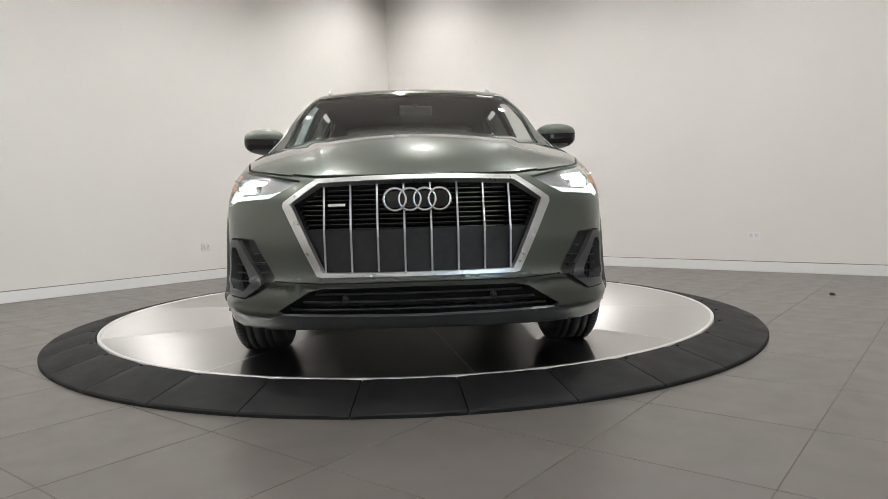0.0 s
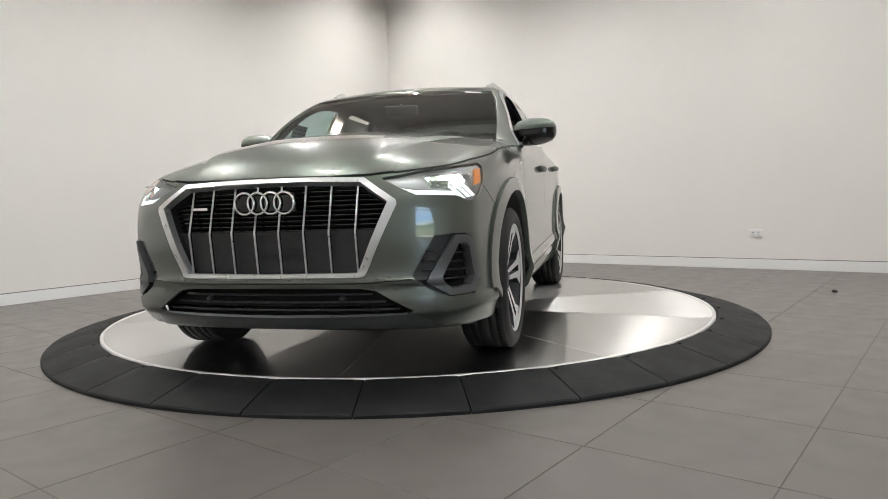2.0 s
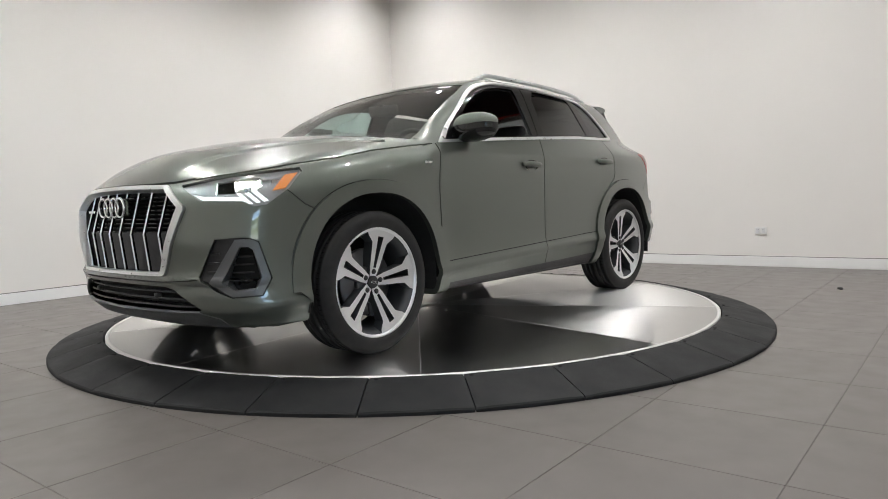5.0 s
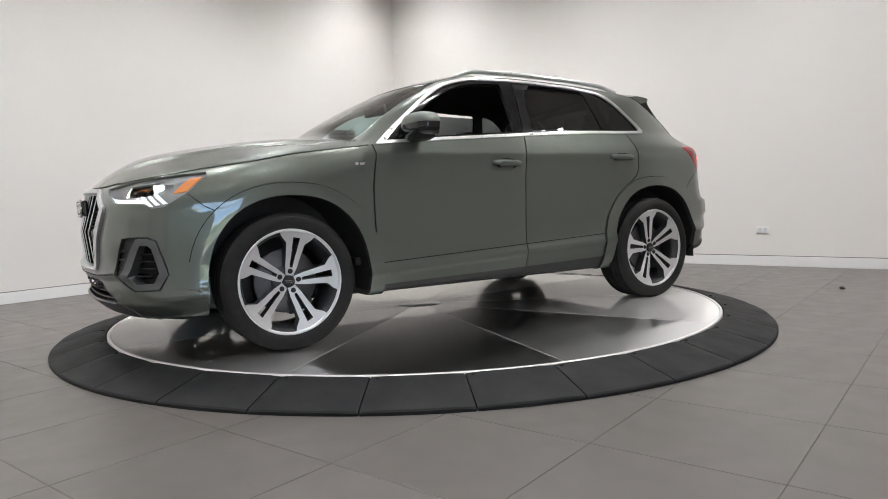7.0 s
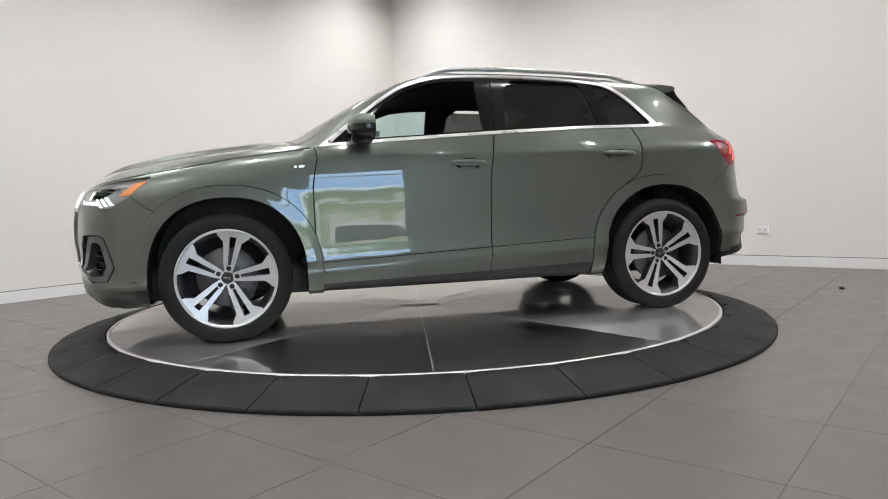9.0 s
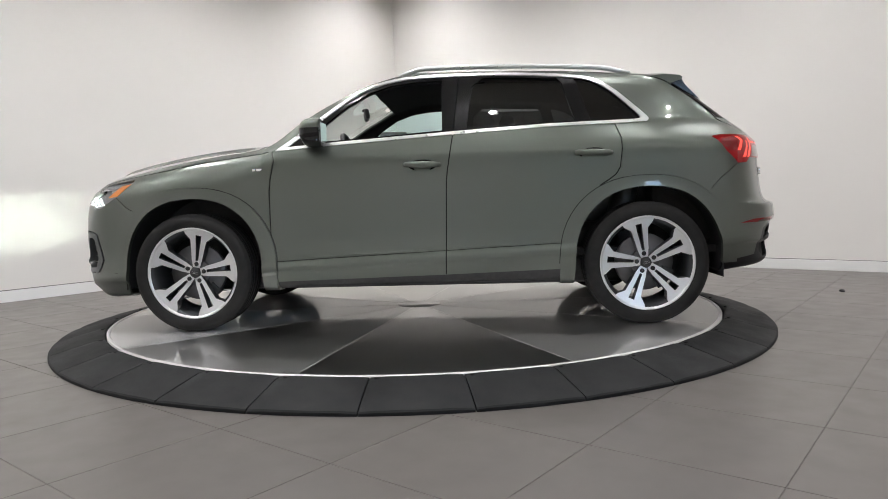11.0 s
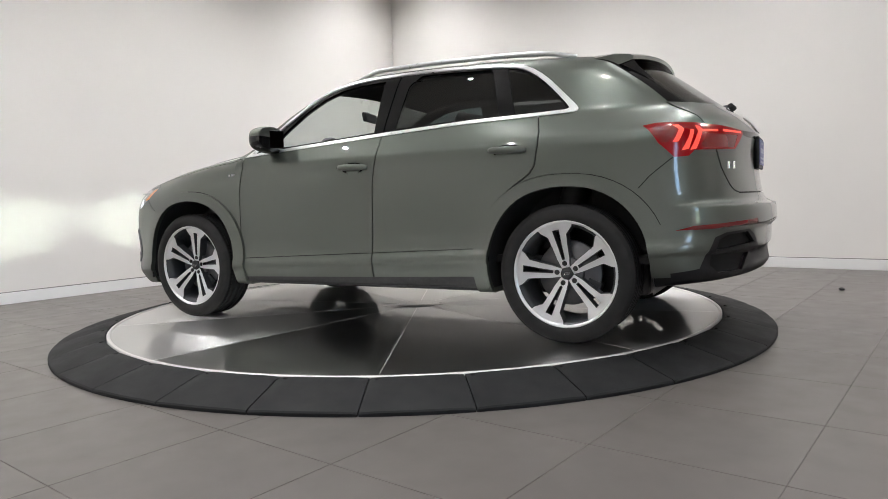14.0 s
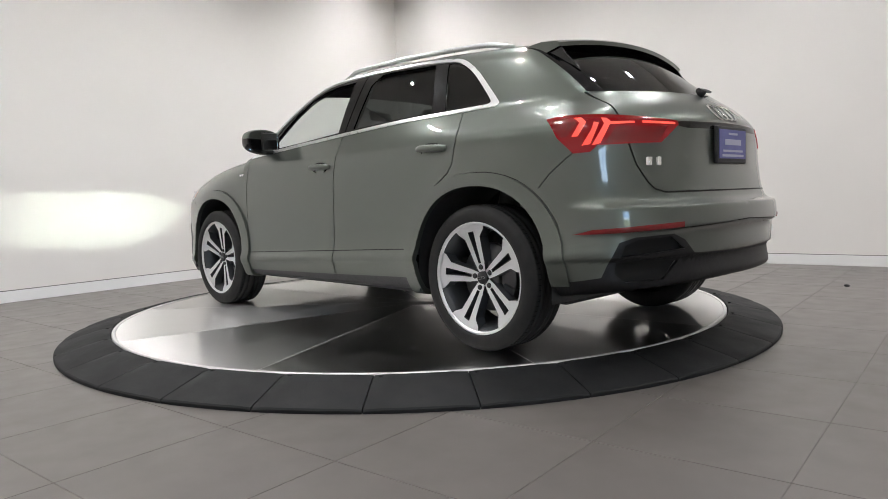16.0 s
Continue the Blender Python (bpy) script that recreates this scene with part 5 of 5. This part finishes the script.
def cabin(car):
    db = bmesh.new()
    box(db, (0.56, -0.70, 0.62), (0.93, 0.70, 1.04), 0.09, segments=3)
    part("dashboard", db, M_LINING, car, smooth=40)
    hb = bmesh.new()
    box(hb, (0.54, 0.18, 0.98), (0.74, 0.56, 1.095), 0.04, segments=3)
    part("instrument_hood", hb, M_LINING, car, smooth=40)
    wb = bmesh.new()
    rr = []
    for j in range(32):
        a = 2 * math.pi * j / 32
        rr.append([wb.verts.new((0.016 * math.sin(2 * math.pi * q / 8), (0.18 + 0.016 * math.cos(2 * math.pi * q / 8)) * math.cos(a), (0.18 + 0.016 * math.cos(2 * math.pi * q / 8)) * math.sin(a))) for q in range(8)])
    for j in range(32):
        for q in range(8):
            wb.faces.new((rr[j][q], rr[j][(q + 1) % 8], rr[(j + 1) % 32][(q + 1) % 8], rr[(j + 1) % 32][q])).smooth = True
    box(wb, (0.0, -0.165, -0.02), (0.02, 0.165, 0.03), 0.008)
    box(wb, (-0.02, -0.075, -0.06), (0.03, 0.075, 0.055), 0.02)
    o = part("steering_wheel", wb, M_SEAT, car)
    o.matrix_basis = pose(0.435, 0.37, 1.025, 0, 22, 0)
    cb = bmesh.new()
    tube(cb, [(0.66, 0.37, 0.92), (0.445, 0.37, 1.02)], 0.035, 10)
    part("steering_column", cb, M_LINING, car)
    mb = bmesh.new()
    box(mb, (-0.015, -0.115, -0.035), (0.015, 0.115, 0.035), 0.014)
    box(mb, (0.0, -0.012, 0.025), (0.025, 0.012, 0.045), 0.006)
    o = part("cabin_mirror", mb, M_BLACK, car)
    o.matrix_basis = pose(0.40, 0.03, 1.360, 0, 10, 12)
    for y in (0.37, -0.37):
        seat(car, -0.13, y)
        seat(car, -0.98, y * 0.98, 0.52)
    seat(car, -0.98, 0.0, 0.50)
    fb = bmesh.new()
    box(fb, (-1.80, -0.79, 0.40), (0.93, 0.79, 0.44))
    box(fb, (-1.78, -0.68, 0.44), (-1.42, 0.68, 0.96), 0.02)
    part("cabin_floor", fb, M_LINING, car)


def underside(car):
    ub = bmesh.new()
    box(ub, (-1.72, -0.70, 0.225), (1.95, 0.70, 0.40), 0.03)
    box(ub, (-0.86, -0.86, 0.245), (0.86, 0.86, 0.30), 0.02)
    part("underbody", ub, M_BLACK, car, "black underbody trays")
    eb = bmesh.new()
    tube(eb, [(-1.05, -0.2, 0.25), (-1.5, -0.25, 0.27), (-1.75, -0.4, 0.32)], 0.028, 10)
    box(eb, (-1.95, -0.45, 0.285), (-1.74, 0.25, 0.38), 0.04, segments=3)
    part("exhaust", eb, M_BLACK, car)
    for x in (1.34, -1.34):
        ab = bmesh.new()
        tube(ab, [(x, -0.78, 0.35), (x, 0.78, 0.35)], 0.032, 10)
        part("axle", ab, M_BLACK, car)
        for side in (1, -1):
            cx = 1.325 if x > 0 else -1.345
            o = arch(cx, 0.428, squash=1.04, low=0.262)
            lb = bmesh.new()
            a = [lb.verts.new((p, side * 0.50, q)) for p, q in o]
            b = [lb.verts.new((p, side * 0.895, q)) for p, q in o]
            for i in range(len(o) - 1):
                lb.faces.new((a[i], a[i + 1], b[i + 1], b[i])).smooth = True
            lb.faces.new(a)
            part("wheel_housing", lb, M_BLACK, car)


def tail_things(car):
    # roof spoiler: a curved blade over the rear window, with dark side fins
    sb = bmesh.new()
    rows = []
    n = 24
    for i in range(n + 1):
        y = -0.60 + 1.2 * i / n
        k = 0.16 * y * y
        zt = 1.527 - 0.10 * y * y
        xt = -1.43
        zr = float(shoot(np.array([[-1.42, abs(y), 1.0]]), np.array([[0.0, 0.0, 1.0]]))[0, 2])
        tip = -1.690 + 0.17 * y * y
        ztip = 1.512 - 0.13 * y * y
        mid = (-1.42 + tip) / 2
        prof = [(-1.42, zr + 0.002), (mid, (zr + ztip) / 2 + 0.010), (tip + 0.02, ztip), (tip, ztip - 0.010), (tip + 0.005, ztip - 0.028), (tip + 0.05, ztip - 0.040), (mid, (zr + ztip) / 2 - 0.05), (-1.44, zr - 0.03)]
        rows.append([sb.verts.new((x, y, z)) for x, z in prof])
    for a, b in zip(rows, rows[1:]):
        for j in range(8):
            sb.faces.new((a[j], a[(j + 1) % 8], b[(j + 1) % 8], b[j])).material_index = 1 if 4 <= j <= 6 else 0
    sb.faces.new(rows[0]); sb.faces.new(rows[-1][::-1])
    part("roof_spoiler", sb, (M_PAINT, M_GLOSS), car, smooth=35)
    for side in (1, -1):
        fb = bmesh.new()
        o = [(-1.455, 1.470), (-1.605, 1.462), (-1.625, 1.445), (-1.650, 1.405), (-1.735, 1.318), (-1.58, 1.41)]
        prism(fb, o if side > 0 else o[::-1], lambda x, z, k, side=side: (x, side * (0.588 - 0.012 * k), z))
        part("spoiler_fin", fb, M_GLOSS, car)
    # rear wiper
    def back(y, z, out=0.0):
        n = float(shoot(np.array([[-1.2, abs(y), z]]), np.array([[-1.0, 0.0, 0.0]]))[0, 0])
        return (n - out, y, z)
    wb = bmesh.new()
    tube(wb, [back(0.0, 1.205, 0.02), back(0.02, 1.222, 0.035), back(-0.10, 1.235, 0.035), back(-0.30, 1.255, 0.03)], [0.022, 0.016, 0.010, 0.006], 8)
    part("rear_wiper", wb, M_BLACK, car)
    # plate and its holder
    pb = bmesh.new()
    x = back(0.0, 0.95)[0]
    box(pb, (x - 0.022, -0.165, 0.862), (x - 0.004, 0.165, 1.035), 0.006)
    holder = part("plate_holder", pb, M_BLACK, car)
    qb = bmesh.new()
    box(qb, (x - 0.026, -0.148, 0.884), (x - 0.0225, 0.148, 1.020), 0.001)
    part("plate", qb, M_PLATE, holder, "violet dealer plate with pale print")
    tb = bmesh.new()
    for y0, y1, z0, z1 in ((-0.05, 0.05, 0.995, 1.005), (-0.09, 0.09, 0.948, 0.975), (-0.11, 0.11, 0.915, 0.925), (-0.12, 0.12, 0.893, 0.904)):
        box(tb, (x - 0.0272, y0, z0), (x - 0.0262, y1, z1))
    part("print", tb, M_PRINT, holder)
    for k in range(4):
        y0 = -0.078 + 0.052 * k
        eb = bmesh.new()
        rr = []
        for j in range(32):
            a = 2 * math.pi * j / 32
            o = []
            for q in range(6):
                b = 2 * math.pi * q / 6
                r = 0.036 + 0.005 * math.cos(b)
                px = back(y0 + r * math.cos(a), 1.105 + r * math.sin(a))[0]
                o.append(eb.verts.new((px - 0.003 + 0.004 * math.sin(b), y0 + r * math.cos(a), 1.105 + r * math.sin(a))))
            rr.append(o)
        for j in range(32):
            for q in range(6):
                eb.faces.new((rr[j][q], rr[j][(q + 1) % 6], rr[(j + 1) % 32][(q + 1) % 6], rr[(j + 1) % 32][q])).smooth = True
        part("emblem_ring", eb, M_CHROME, car)
    # model badge: plain raised bars
    gb = bmesh.new()
    for y0, y1 in ((0.577, 0.617), (0.535, 0.563)):
        xb = back((y0 + y1) / 2, 0.872)[0]
        box(gb, (xb - 0.007, y0, 0.853), (xb + 0.006, y1, 0.892), 0.003)
    part("model_badge", gb, M_CHROME, car)
    ab = bmesh.new()
    prism(ab, [(-1.28, 0.0), (-1.40, 0.0), (-1.395, 0.045), (-1.375, 0.05)], lambda a, b, k: (a, 0.014 - 0.028 * k, 1.535 + b))
    part("roof_antenna", ab, M_PAINT, car)


floor = room()
ring = ramp_ring()
disc = turntable_disc()
car = build_car()
downlights()
tagged(wall_socket(WALL_U - 0.001, 1.365, 0.385, False), "small white double wall socket plate")
wall_socket(0.85, WALL_V + 0.001, 0.385, True)
bm = bmesh.new()
bmesh.ops.create_icosphere(bm, subdivisions=2, radius=0.022)
for v in bm.verts:
    v.co.z = max(v.co.z * 0.6, -0.010)
    v.co *= 1 + 0.3 * noise.noise(v.co * 60)
scrap = part("dirt_crumb", bm, M_BLACK)
scrap.matrix_basis = pose(3.384, 0.361, 0.012)
tagged(scrap, "small dark crumb of dirt on the tile floor", "crumb")
floor_tiles(floor)

# ---- the turning: seconds and the car's heading in degrees ----
HEADING = [(0, -89.86), (0.5, -94.22), (1, -98.54), (1.5, -102.87), (2, -107.20), (2.5, -111.58), (3, -116.0), (3.5, -120.41), (4, -124.76),
           (4.5, -129.12), (5, -133.46), (5.5, -137.80), (6, -142.13), (6.5, -146.46), (7, -150.84), (7.5, -155.18), (8, -159.52), (8.5, -163.82), (9, -168.02),
           (9.5, -172.36), (10, -176.70), (10.5, -181.03), (11, -185.37), (11.5, -189.71), (12, -194.0), (12.5, -198.22), (13, -202.42), (13.5, -206.62),
           (14, -210.79), (14.5, -214.95), (15, -219.13), (15.5, -223.36), (16, -227.61)]


def motions():
    walk(car, [(t, pose(0, 0, DISC_TOP, 0, 0, a) @ pose(-0.0755, 0.0298, 0)) for t, a in HEADING])
    walk(disc, [(t, pose(0, 0, DISC_TOP, 0, 0, a)) for t, a in HEADING])


motions()
